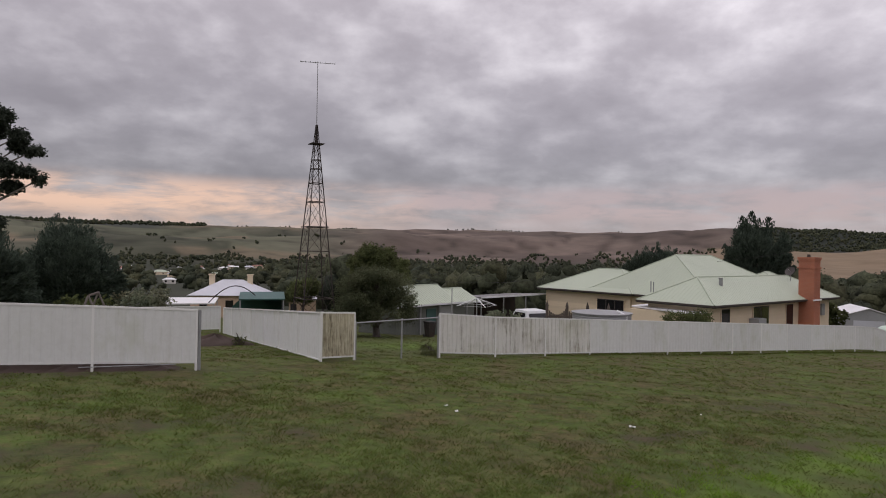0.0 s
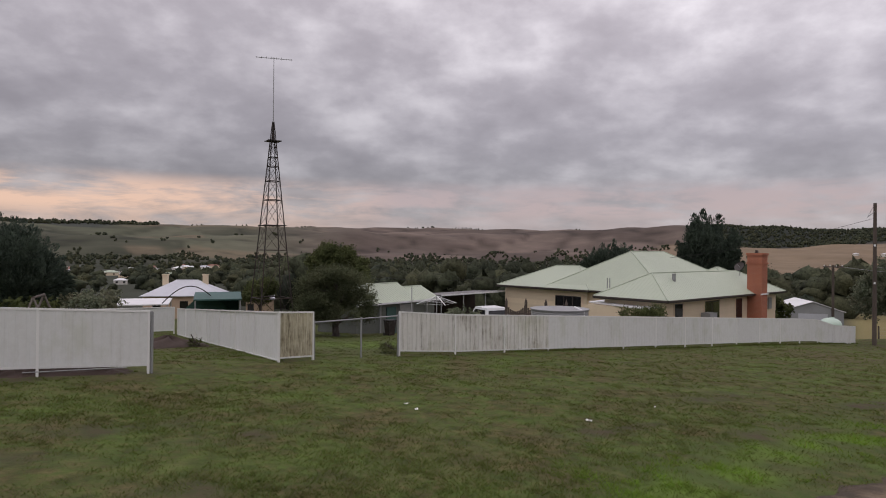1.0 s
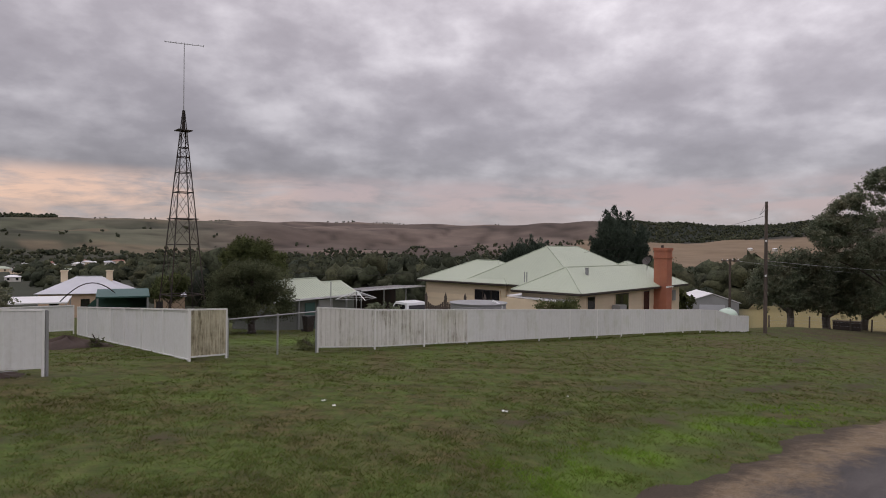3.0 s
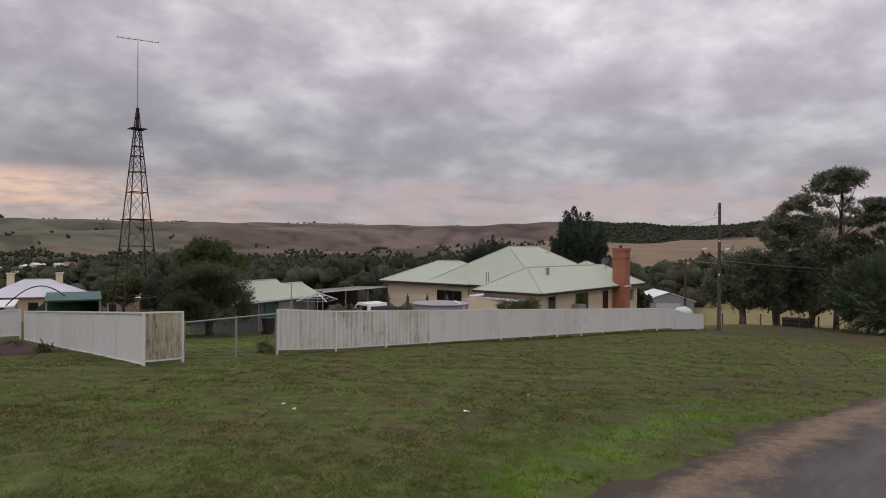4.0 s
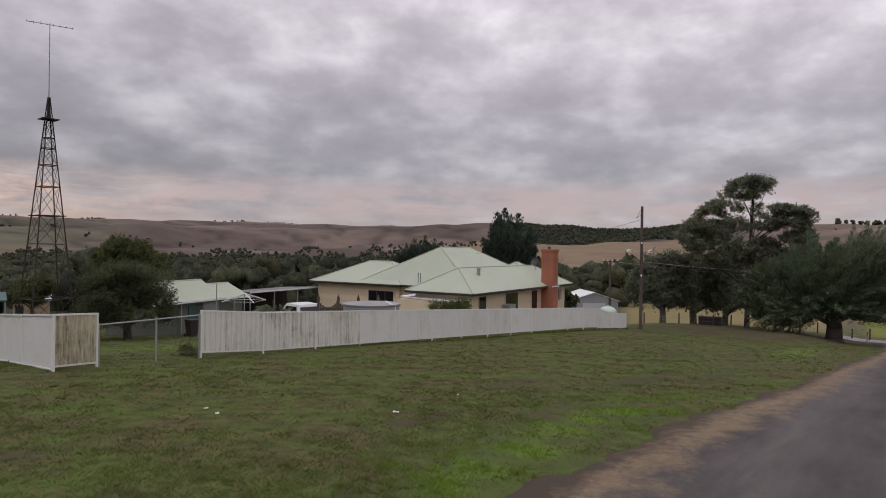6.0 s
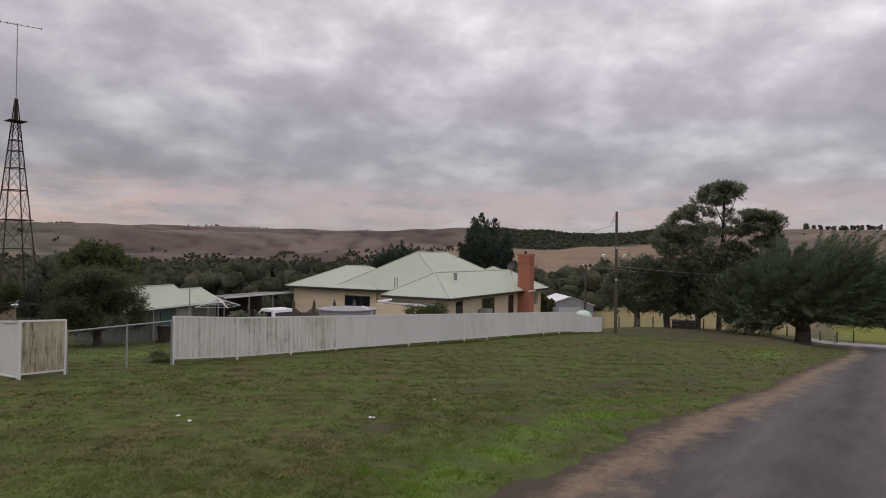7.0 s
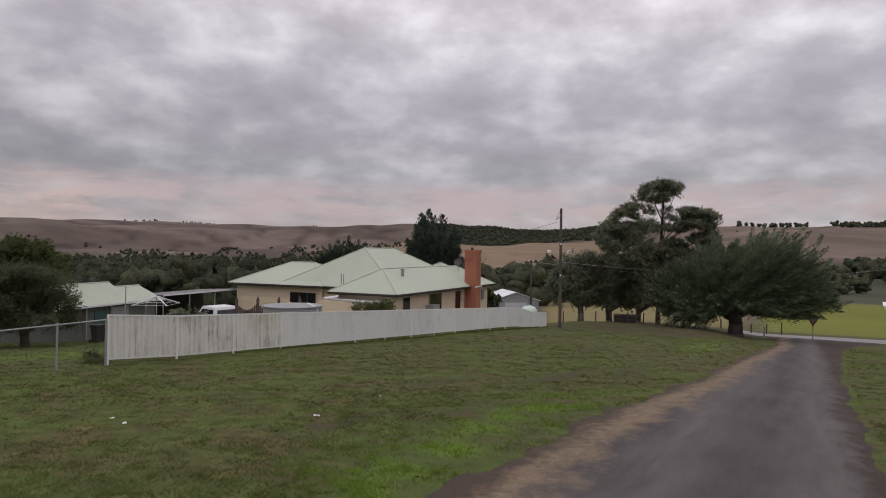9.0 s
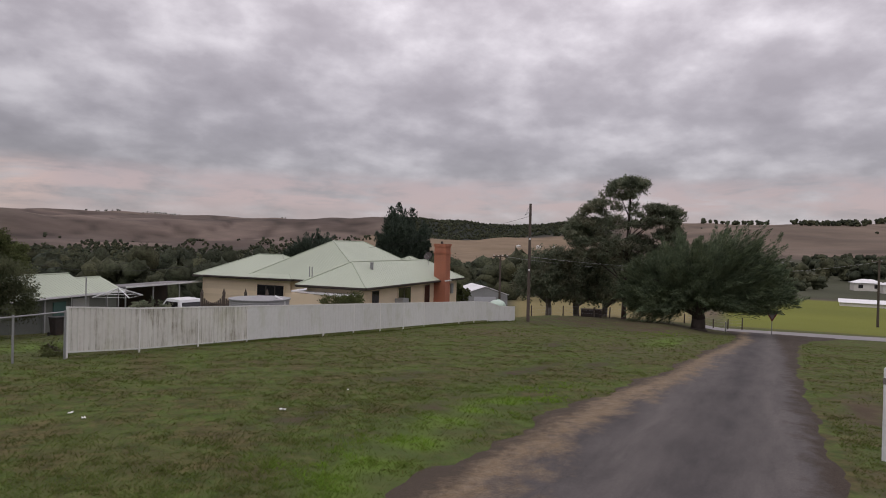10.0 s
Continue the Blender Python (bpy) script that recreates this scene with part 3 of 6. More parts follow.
ret = [(-3.47, 17.88), (-2.63, 18.66)]
steel_fence("return_fence", ret, [ground_z(*p) + 1.44 for p in ret], 1.52, "short white steel fence panel with yellow-brown mould", [MOULDY], 1.34)
back_dir = Vector((-0.467, 0.884))
side_posts = [tuple(Vector((-3.5, 17.95)) + back_dir * 2.6 * i) for i in range(8)]
steel_fence("side_fence", side_posts, [1.44 - 0.2014 * i for i in range(8)], 1.52, "clean white steel fence running down the slope", None, 1.42, 0.3)
cross_posts = [(side_posts[-1][0] - 0.4 - 2.3 * i * 0.85, side_posts[-1][1] + 0.6 - 2.3 * i * 0.5) for i in range(3)]
steel_fence("cross_fence", cross_posts, [0.06, 0.09, 0.12], 1.5, "white steel fence across the end of the drive", None, 1.3)
left_posts = [lane(2.87 - 2.2 * i, 15.95) for i in range(6)][::-1]
steel_fence("road_fence", left_posts, [ground_z(*p) + 1.49 for p in left_posts], 1.52, "white ribbed steel fence raised above bare earth", None, 1.31, 0.4)


end_x, end_y = lane(2.93, 16.0)
channel = thing("channel_post", (end_x, end_y, ground_z(end_x, end_y)), "grey steel channel post at the end of the white fence", "post", turn=31.8)
part("web", Shape().box((-0.005, -0.05, -0.2), (0.005, 0.09, 1.46)), GALV, channel)
for off_y in (-0.05, 0.082):
    part("flange", Shape().box((0.005, off_y, -0.2), (0.05, off_y + 0.008, 1.46)), GALV, channel)
loose_x, loose_y = lane(0.4, 15.75)
loose = thing("loose_pipe", (loose_x, loose_y, ground_z(loose_x, loose_y)), "thin pale pipe lying under the fence", "pipe", turn=34)
part("tube", Shape().rod((0, 0, 0.13), (2.0, 0, 0.03), 0.012, n=8), GALV, loose)


# ---------- the green-roofed house ----------
H_AT, H1, H2 = Vector((13.9, 33.2)), Vector((0.8, 0.6)), Vector((-0.6, 0.8))
EAVE = 0.50
PITCH = 0.468


def hp(a, b, z):
    p = H_AT + H1 * a + H2 * b
    return (p.x, p.y, z)


def hip(a0, a1, b0, b1, z, pitch, run=None):
    """Four faces of a hipped roof over a rectangle: corner lists."""
    half = min(a1 - a0, b1 - b0) / 2
    top = z + half * pitch
    if a1 - a0 >= b1 - b0:
        run = run or half
        r0, r1 = (a0 + run, (b0 + b1) / 2, top), (a1 - run, (b0 + b1) / 2, top)
        return [[(a0, b0, z), (a1, b0, z), r1, r0], [(a1, b0, z), (a1, b1, z), r1], [(a1, b1, z), (a0, b1, z), r0, r1], [(a0, b1, z), (a0, b0, z), r0]], r0, r1
    r0, r1 = ((a0 + a1) / 2, b0 + half, top), ((a0 + a1) / 2, b1 - half, top)
    return [[(a0, b0, z), (a1, b0, z), r0], [(a1, b0, z), (a1, b1, z), r1, r0], [(a1, b1, z), (a0, b1, z), r1], [(a0, b1, z), (a0, b0, z), r0, r1]], r0, r1


def house():
    base = hp(8, 8, -2.6)
    root = thing("house", base, "single-storey cream house with pale green hipped steel roof", "house")
    off = Matrix.Translation((-base[0], -base[1], -base[2]))

    def put(name, sh, mat, parent=root, label=""):
        if parent is root:
            sh.v = [tuple(off @ Vector(p)) for p in sh.v]
        return part(name, sh, mat, parent, label)

    def hbox(a0, a1, b0, b1, z0, z1):
        sh = Shape()
        v = [hp(a, b, z) for z in (z0, z1) for b in (b0, b1) for a in (a0, a1)]
        return sh.add(v, [(0, 2, 3, 1), (4, 5, 7, 6), (0, 1, 5, 4), (2, 6, 7, 3), (0, 4, 6, 2), (1, 3, 7, 5)])

    blocks = [(1.3, 17.85, 0, 5.04), (5.8, 18.4, 2.6, 13.0), (5.597, 12.5, 8.5, 17.65), (11.5, 18.0, 0.6, 6.6)]
    for k, (a0, a1, b0, b1) in enumerate(blocks):
        o = 0.5
        ground = -3.2
        put("wall", hbox(a0 + o, a1 - o, b0 + o, b1 - o, ground, EAVE - 0.12), CREAM)
        for i in range(9):
            z = EAVE - 0.42 - 0.19 * i
            for q in (hbox(a0 + o - 0.012, a1 - o + 0.012, b0 + o - 0.014, b0 + o + 0.004, z, z + 0.18), hbox(a0 + o - 0.014, a0 + o + 0.004, b0 + o - 0.012, b1 - o + 0.012, z, z + 0.18)):
                if (k == 1 or k == 3) or (k == 0 and i < 6) or (k == 2 and i < 7):
                    put("weatherboard", q, CREAM)
        faces, r0, r1 = hip(a0, a1, b0, b1, EAVE + 0.05, (0.575, 0.54, PITCH, 0.56)[k], (2.5, 4.0, None, None)[k])
        roof = Shape()
        for f in faces:
            roof.slab([hp(*c) for c in f], 0.06)
        rf = put("roof", roof, ROOF)
        # standing ribs up each slope
        ribs = Shape()
        for f in faces:
            p = [Vector(hp(*c)) for c in f]
            e = p[1] - p[0]
            n = e.cross(p[-1] - p[0]).normalized()
            up = n.cross(e.normalized())
            L = e.length
            ridge = [(q - p[0]).dot(e.normalized()) for q in p[2:]]
            rise = max((q - p[0]).dot(up) for q in p[2:])
            lo_x, hi_x = min(ridge), max(ridge)
            x = 0.2
            while x < L - 0.1:
                h = rise * min(1.0, x / max(lo_x, 1e-3), (L - x) / max(L - hi_x, 1e-3))
                b = p[0] + e.normalized() * x
                s = e.normalized() * 0.02
                ribs.add([b - s, b + s, b + n * 0.010, b + up * h - s, b + up * h + s, b + up * h + n * 0.010], [(0, 2, 5, 3), (2, 1, 4, 5)])
                x += 0.25
        ribs.v = [tuple(off @ Vector(v)) for v in ribs.v]
        tagged(part("roof_ribs", ribs, ROOF, rf), kind="stuff")
        caps = Shape()
        for f in ([hp(*r0), hp(*r1)], *[[hp(*c), hp(*(r0 if (Vector(c) - Vector(r0)).length < (Vector(c) - Vector(r1)).length else r1))] for c in ((a0, b0, EAVE + .05), (a1, b0, EAVE + .05), (a1, b1, EAVE + .05), (a0, b1, EAVE + .05))]):
            if (Vector(f[0]) - Vector(f[1])).length > 0.05:
                caps.rod(Vector(f[0]) + Vector((0, 0, 0.01)), Vector(f[1]) + Vector((0, 0, 0.01)), 0.045, n=6)
        caps.v = [tuple(off @ Vector(v)) for v in caps.v]
        part("ridge_cap", caps, ROOF, rf)
        for q in ((a0, a1, b0 - 0.08, b0 + 0.03), (a0 - 0.08, a0 + 0.03, b0, b1), (a1 - 0.03, a1 + 0.08, b0, b1), (a0, a1, b1 - 0.03, b1 + 0.08)):
            inside = any(o2 != (a0, a1, b0, b1) and o2[0] < (q[0] + q[1]) / 2 < o2[1] and o2[2] < (q[2] + q[3]) / 2 < o2[3] for o2 in blocks)
            if not inside:
                put("gutter", hbox(q[0], q[1], q[2], q[3], EAVE - 0.07, EAVE + 0.045), DARKTRIM, label="dark gutter")
        # Near-black soffit: the deep eave shadow is put into its colour.
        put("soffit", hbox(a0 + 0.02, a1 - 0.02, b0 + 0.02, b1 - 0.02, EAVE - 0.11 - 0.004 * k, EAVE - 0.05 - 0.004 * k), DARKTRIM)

    def window(a0, a1, b, z0, z1, along_a=True, sashes=1):
        def wbox(u0, u1, d0, d1, y0, y1):
            return hbox(u0, u1, b + d0, b + d1, y0, y1) if along_a else hbox(b + d0, b + d1, u0, u1, y0, y1)
        w = put("window", wbox(a0, a1, -0.045, 0.01, z0, z1), DARKTRIM, label="dark window under the eave")
        for i in range(sashes):
            u0 = a0 + (a1 - a0) * i / sashes + 0.05
            u1 = a0 + (a1 - a0) * (i + 1) / sashes - 0.05
            q = wbox(u0, u1, -0.052, -0.04, z0 + 0.06, z1 - 0.05)
            q.v = [tuple(off @ Vector(p)) for p in q.v]
            part("pane", q, GLASS, w)
        for q in (wbox(a0 - 0.06, a0, -0.07, 0.01, z0, z1 + 0.05), wbox(a1, a1 + 0.06, -0.07, 0.01, z0, z1 + 0.05), wbox(a0 - 0.1, a1 + 0.1, -0.1, 0.0, z0 - 0.06, z0)):
            q.v = [tuple(off @ Vector(p)) for p in q.v]
            part("window_frame", q, CREAM, w)

    window(2.85, 3.8, 0.5, -1.15, 0.24)
    window(6.5, 8.45, 0.5, -1.15, 0.24, True, 2)
    window(10.75, 11.75, 0.5, -1.15, 0.24)
    window(9.5, 11.9, 6.085, -0.80, 0.0, False, 3)

    # brick chimney on the front wall, with corbelled head
    ca, cb = 13.05, 0.05
    c = put("chimney", hbox(ca - 0.45, ca + 0.45, cb - 0.5, cb + 0.46, -2.6, 3.3), MORTAR, label="orange brick chimney with a corbelled top")
    bricks = Shape()
    for row in range(70):
        z = -2.4 + 0.083 * row
        if z > 3.3:
            break
        out = 0.06 if 2.5 < z < 2.6 or 3.1 < z < 3.5 else (0.03 if 3.0 < z < 3.1 else 0.0)
        for side in range(2):
            length = 0.9 + 2 * out if side == 0 else 0.96 + 2 * out
            n = 5 if side == 0 else 4
            step = length / n
            sh0 = 0.5 * step if row % 2 else 0.0
            for i in range(n + (1 if row % 2 else 0)):
                u0, u1 = max(0, i * step - sh0) + 0.006, min(length, (i + 1) * step - sh0) - 0.006
                if u1 - u0 < 0.03:
                    continue
                if side == 0:
                    q = hbox(ca - 0.45 - out + u0, ca - 0.45 - out + u1, cb - 0.5 - out - 0.014, cb - 0.4, z, z + 0.073)
                else:
                    q = hbox(ca - 0.45 - out - 0.014, ca - 0.35, cb - 0.5 - out + u0, cb - 0.5 - out + u1, z, z + 0.073)
                bricks.add([off @ Vector(p) for p in q.v], q.f)
    tagged(part("bricks", bricks, BRICK, c), kind="stuff")
    put("chimney_pot", hbox(ca - 0.2, ca - 0.05, cb - 0.1, cb + 0.05, 3.3, 3.5), DARKTRIM)
    # vents, dish and aerial on the roof
    v = Shape().rod(hp(5.0, 1.7, 1.2), hp(5.0, 1.7, 1.92), 0.11, n=12).rod(hp(5.0, 1.7, 1.92), hp(5.0, 1.7, 1.97), 0.14, n=12)
    put("roof_vent", v, GALV, label="grey flue pipe")
    for a, b in ((3.3, 5.2), (3.6, 5.6)):
        put("vent_pipe", Shape().rod(hp(a, b, 0.9), hp(a, b, 1.6), 0.035), GALV)
    dish = Shape()
    o, ax = Vector(hp(14.6, 1.9, 2.30)), Vector((-0.75, -0.4, 0.5)).normalized()
    s = ax.cross(Vector((0, 0, 1))).normalized()
    t = ax.cross(s)
    for i in range(5):
        for j in range(16):
            rr, th = 0.09 * i + 0.001, 2 * math.pi * j / 16
            dish.v.append(tuple(o + (s * math.cos(th) + t * math.sin(th)) * rr + ax * (rr * rr * 0.7)))
    for i in range(4):
        for j in range(16):
            dish.f.append((i * 16 + j, i * 16 + (j + 1) % 16, i * 16 + 16 + (j + 1) % 16, i * 16 + 16 + j))
    d = put("satellite_dish", dish, DARKTRIM, label="dark satellite dish")
    q = Shape().rod(hp(14.6, 1.9, 1.5), o, 0.025).rod(o, o + ax * 0.35, 0.012)
    q.v = [tuple(off @ Vector(p)) for p in q.v]
    part("dish_bracket", q, GALV, d)
    # flat-roofed lean-to in the inner corner
    lean = Shape().slab([hp(0.6, 0.7, 0.08), hp(2.0, 0.7, 0.14), hp(5.4, 5.6, 0.22), hp(1.6, 5.6, 0.14)], 0.09)
    put("lean_to_roof", lean, WHITEROOF, label="white sheet lean-to roof")
    put("lean_to_wall", hbox(1.2, 4.4, 2.2, 5.4, -3.0, 0.0), CREAM)
    put("meter_box", hbox(15.9, 16.4, 0.38, 0.5, -0.7, 0.1), GALV, label="grey box on the wall")
    put("flashing", hbox(ca - 0.62, ca + 0.62, cb - 0.57, cb - 0.51, EAVE - 0.03, EAVE + 0.06), CLEANWHITE, label="white flashing strip")
    put("air_conditioner", hbox(6.0, 6.9, -0.15, 0.44, -0.95, -0.42), GALV, label="grey air conditioner box")
    return root


house()


# ---------- trees ----------
def leaf_cloud(clumps, count, size, seed, mat, name="crown", long=1.6, droop=0.0, spray=0.5, rise=0.2, flat=0.25, sweep=0.6):
    """Leaves on twigs that start in clumps (rows of centre, radii) and run outwards; spray: the length of a twig, rise: its lift."""
    r = np.random.RandomState(seed)
    c = np.array(clumps, float)
    area = (c[:, 3] * c[:, 4] + c[:, 4] * c[:, 5] + c[:, 3] * c[:, 5])
    each = 12
    twigs = count // each
    pick = r.choice(len(c), twigs, p=area / area.sum())
    d = r.normal(size=(twigs, 3))
    d /= np.linalg.norm(d, axis=1)[:, None]
    rad = r.uniform(0.25, 1.0, twigs) ** 0.55
    foot = c[pick, :3] + d * c[pick, 3:6] * rad[:, None]
    heart = c[:, :3].mean(0)
    out = foot - heart
    out /= np.linalg.norm(out, axis=1)[:, None] + 1e-9
    run = d * (1.1 - 0.5 * sweep) + out * sweep + r.normal(size=(twigs, 3)) * 0.45
    run[:, 2] += rise
    run /= np.linalg.norm(run, axis=1)[:, None]
    span = spray * r.uniform(0.4, 1.3, twigs)
    k = r.uniform(0, 1, (twigs, each))
    p = (foot[:, None] + run[:, None] * (k * span[:, None])[..., None] + r.normal(size=(twigs, each, 3)) * (spray * 0.22 * (1.1 - 0.8 * k))[..., None]).reshape(-1, 3)
    count = len(p)
    d, run = np.repeat(d, each, 0), np.repeat(run, each, 0)
    n = d * 0.7 + r.normal(size=(count, 3)) * 0.6
    n[:, 2] += flat
    n /= np.linalg.norm(n, axis=1)[:, None]
    t = run + r.normal(size=(count, 3)) * 0.5
    t[:, 2] -= droop
    t -= n * (t * n).sum(1)[:, None]
    t /= np.linalg.norm(t, axis=1)[:, None] + 1e-9
    b = np.cross(n, t)
    s = size * r.uniform(0.55, 1.35, count)[:, None]
    quad = np.stack([p - t * s * long * 0.5, p + b * s * 0.5, p + t * s * long * 0.5, p - b * s * 0.5], 1)
    return fast_mesh(name, quad.reshape(-1, 3), 4, mat)


def limbs(base, top, r0, r1, boughs, seed, bend=0.25):
    """A tapering, slightly crooked trunk, with boughs to the given ends."""
    r = random.Random(seed)
    base, top = Vector(base), Vector(top)
    pts = [base + (top - base) * k / 6 + Vector((r.uniform(-bend, bend), r.uniform(-bend, bend), 0)) * (0 if k in (0, 6) else 1) for k in range(7)]
    sh = Shape()
    sh.rod(base - Vector((0, 0, 0.3)), base + Vector((0, 0, 0.25)), r0 * 1.5, r0, 10)
    sh.pipe(pts, [r0 + (r1 - r0) * k / 6 for k in range(7)], 9)
    for end in boughs:
        end = Vector(end)
        k = min(max((end.z - base.z) / max(top.z - base.z, 0.1) - 0.22, 0.12), 0.92)
        a = base + (top - base) * k
        mid = a.lerp(end, 0.5) + Vector((r.uniform(-.2, .2), r.uniform(-.2, .2), r.uniform(-0.1, 0.3)))
        rr = max(0.025, (r0 + (r1 - r0) * k) * 0.45)
        sh.pipe([a, mid, end], [rr, rr * 0.65, rr * 0.25], 6)
    return sh


def tree(name, at, clumps, top, girth, leaves, size, leaf, bark, label, category="tree", seed=1, every=1, long=1.6, droop=0.0, group="", spray=0.5, rise=0.2, flat=0.25, sweep=0.6):
    """clumps are relative to the foot of the tree."""
    z = ground_z(*at) - 0.05
    root = thing(name, (*at, z), label, category, group)
    part("trunk", limbs((0, 0, 0), top, girth, girth * 0.3, [c[:3] for c in clumps[::every]], seed, 0.1), bark, root, smooth=True)
    part("crown", leaf_cloud(clumps, leaves, size, seed, leaf, long=long, droop=droop, spray=spray, rise=rise, flat=flat, sweep=sweep), leaf, root)
    return root


def polar(head, dist):
    return dist * math.sin(radians(head)), dist * math.cos(radians(head))


def seen_at(head, el, dist, off=(0, 0)):
    """Place at a heading and height angle from the eye, at a distance."""
    return Vector((*polar(head, dist), EYE + dist * math.tan(radians(el))))


def tree_by_angles(name, head, dist, rows, girth, leaves, size, leaf, bark, label, top, category="tree", seed=1, every=1, depth=0.8, long=1.6, droop=0.0, spray=0.5, rise=0.2, flat=0.25, sweep=0.6):
    """rows: clumps as heading, height angle, half width, half height (degrees), step back (m)."""
    at = Vector(polar(head, dist))
    z = ground_z(*at) - 0.05
    k = dist * math.pi / 180
    clumps = []
    for a, e, w, h, back in rows:
        p = seen_at(a, e, dist + back)
        clumps.append((p.x - at.x, p.y - at.y, p.z - z, w * k, w * k * depth, h * k))
    t = seen_at(top[0], top[1], dist)
    return tree(name, tuple(at), clumps, (t.x - at.x, t.y - at.y, t.z - z), girth, leaves, size, leaf, bark, label, category, seed, every, long, droop, "", spray, rise, flat, sweep)


R = random.Random(11)


def mound(a0, a1, e0, e1, n, w, seed, back=1.5, squash=1.0):
    """Clumps filling a dome between two headings, from e0 up to e1."""
    r = random.Random(seed)
    out = []
    while len(out) < n:
        x, y = r.uniform(-1, 1), r.uniform(0, 1)
        if x * x + y * y * 0.95 < 1:
            out.append(((a0 + a1) / 2 + x * (a1 - a0) / 2 * 0.88, e0 + (e1 - e0) * y * 0.92, w * r.uniform(0.7, 1.25), w * r.uniform(0.55, 0.9) * squash, r.uniform(-back, back)))
    return out


def frond_tree(name, head, dist, heart_el, hi, lo, depth, count, each, length, width, size, leaf, label, seed, sway=0.0, lift=0.3, girth=0.4, spread=0.75, tips=(), long=3.6, category="tree"):
    """A conifer of many feathery fronds that run outwards from its heart. hi, lo: heading and height angle along the top and underside of the crown."""
    r = np.random.RandomState(seed)
    at = Vector(polar(head, dist))
    g = ground_z(*at) - 0.05
    root = thing(name, (*at, g), label, category)
    base = np.array((at.x, at.y, g))
    heart = np.array(seen_at(head, heart_el, dist)) - base
    right = np.array((math.cos(radians(head)), -math.sin(radians(head)), 0.0))
    a0, a1 = hi[0][0], hi[-1][0]
    mid, half = (a0 + a1) / 2, (a1 - a0) / 2
    ends = []
    for i in range(count):
        a = r.uniform(a0, a1)
        top, low = np.interp(a, *zip(*hi)), np.interp(a, *zip(*lo))
        back = r.uniform(-1, 1) * depth * math.sqrt(max(0.04, 1 - ((a - mid) / half) ** 2))
        ends.append((a, low + (top - low) * r.uniform(0, 1) ** spread, back))
    ends = [(*tip, r.uniform(-0.6, 0.6)) for tip in tips] + ends
    p = np.array([seen_at(a, e, dist + b) for a, e, b in ends]) - base
    way = p - heart
    way /= np.linalg.norm(way, axis=1)[:, None]
    frac = np.clip((p[:, 2] - p[:, 2].min()) / np.ptp(p[:, 2]), 0, 1)[:, None]
    way = way + right * sway * (0.3 + 0.7 * frac) + np.array((0, 0, 1.0)) * lift * (1.6 * frac - 0.45) + r.normal(size=way.shape) * 0.16
    way /= np.linalg.norm(way, axis=1)[:, None]
    span = length * r.uniform(0.6, 1.25, len(p))
    start = p - way * span[:, None]
    n = len(p) * each
    way2, span2, start2 = (np.repeat(q, each, 0) for q in (way, span, start))
    k = r.uniform(0, 1, n) ** 0.8
    lat = np.cross(way2, (0, 0, 1.0))
    lat /= np.linalg.norm(lat, axis=1)[:, None] + 1e-6
    nor = np.cross(lat, way2)
    wide = width * np.repeat(r.uniform(0.7, 1.3, len(p)), each) * (1.03 - k) ** 0.55
    u, v = r.normal(size=n) * 0.5, r.normal(size=n) * 0.3
    c = start2 + way2 * (span2 * k)[:, None] + lat * (u * wide)[:, None] + nor * (v * wide + 0.10 * length * k * k)[:, None]
    t = way2 + lat * (np.sign(u) * 0.45)[:, None] + nor * 0.15 + r.normal(size=(n, 3)) * 0.28
    t /= np.linalg.norm(t, axis=1)[:, None]
    b = np.cross(t, nor + r.normal(size=(n, 3)) * 0.7)
    b /= np.linalg.norm(b, axis=1)[:, None] + 1e-6
    s = (size * r.uniform(0.6, 1.3, n))[:, None]
    quad = np.stack([c - t * s * long * 0.5, c + b * s * 0.5, c + t * s * long * 0.5, c - b * s * 0.5], 1)
    crown_top = max(float(q[2]) for q in p)
    picks = [tuple(q) for q in start[:: max(1, len(p) // 14)] if q[2] > 2.2]
    part("trunk", limbs((0, 0, 0), (heart[0], heart[1], 0.5 * heart[2] + 0.5 * crown_top), girth, girth * 0.35, picks, seed, 0.1), BARK, root, smooth=True)
    part("crown", fast_mesh("crown", quad.reshape(-1, 3), 4, leaf), leaf, root)
    return root


# tall spreading pine beside the lane
pine_top = ((41.7, 42.5, 43.2, 44.0, 44.9, 45.5, 46.1, 47.3, 48.5, 48.65, 50.6, 51.6), (1.5, 2.5, 3.3, 4.1, 4.5, 5.4, 6.0, 6.4, 6.05, 3.9, 3.85, 3.2))
pine_low = ((41.7, 43.0, 48.0, 51.6), (0.7, -0.9, -1.6, 0.9))
pine_gaps = ((45.7, 3.5, 0.6, 0.24), (46.9, 3.0, 0.45, 0.3), (48.0, 4.85, 0.22, 0.28), (44.5, 2.85, 0.6, 0.22), (48.5, 2.9, 0.35, 0.4), (45.6, 1.6, 0.8, 0.2), (47.9, 1.5, 0.6, 0.2))
pine_rows = []
pine_rows += [(42.0 + 0.36 * i, float(np.interp(42.0 + 0.36 * i, *pine_top)) - 0.24, 0.52, 0.19, R.uniform(-1.5, 1.5)) for i in range(27)]
while len(pine_rows) < 215:
    a = R.uniform(41.9, 51.4)
    top, low = np.interp(a, *pine_top), np.interp(a, *pine_low)
    e = top - 0.22 - (top - low) * R.random() ** 1.45 * 0.96
    if any(((a - x) / (w + 0.12)) ** 2 + ((e - y) / (h + 0.02)) ** 2 < 1 for x, y, w, h in pine_gaps):
        continue
    pine_rows.append((a, e, R.uniform(0.38, 0.68), R.uniform(0.13, 0.22), R.uniform(-2.2, 2.2)))
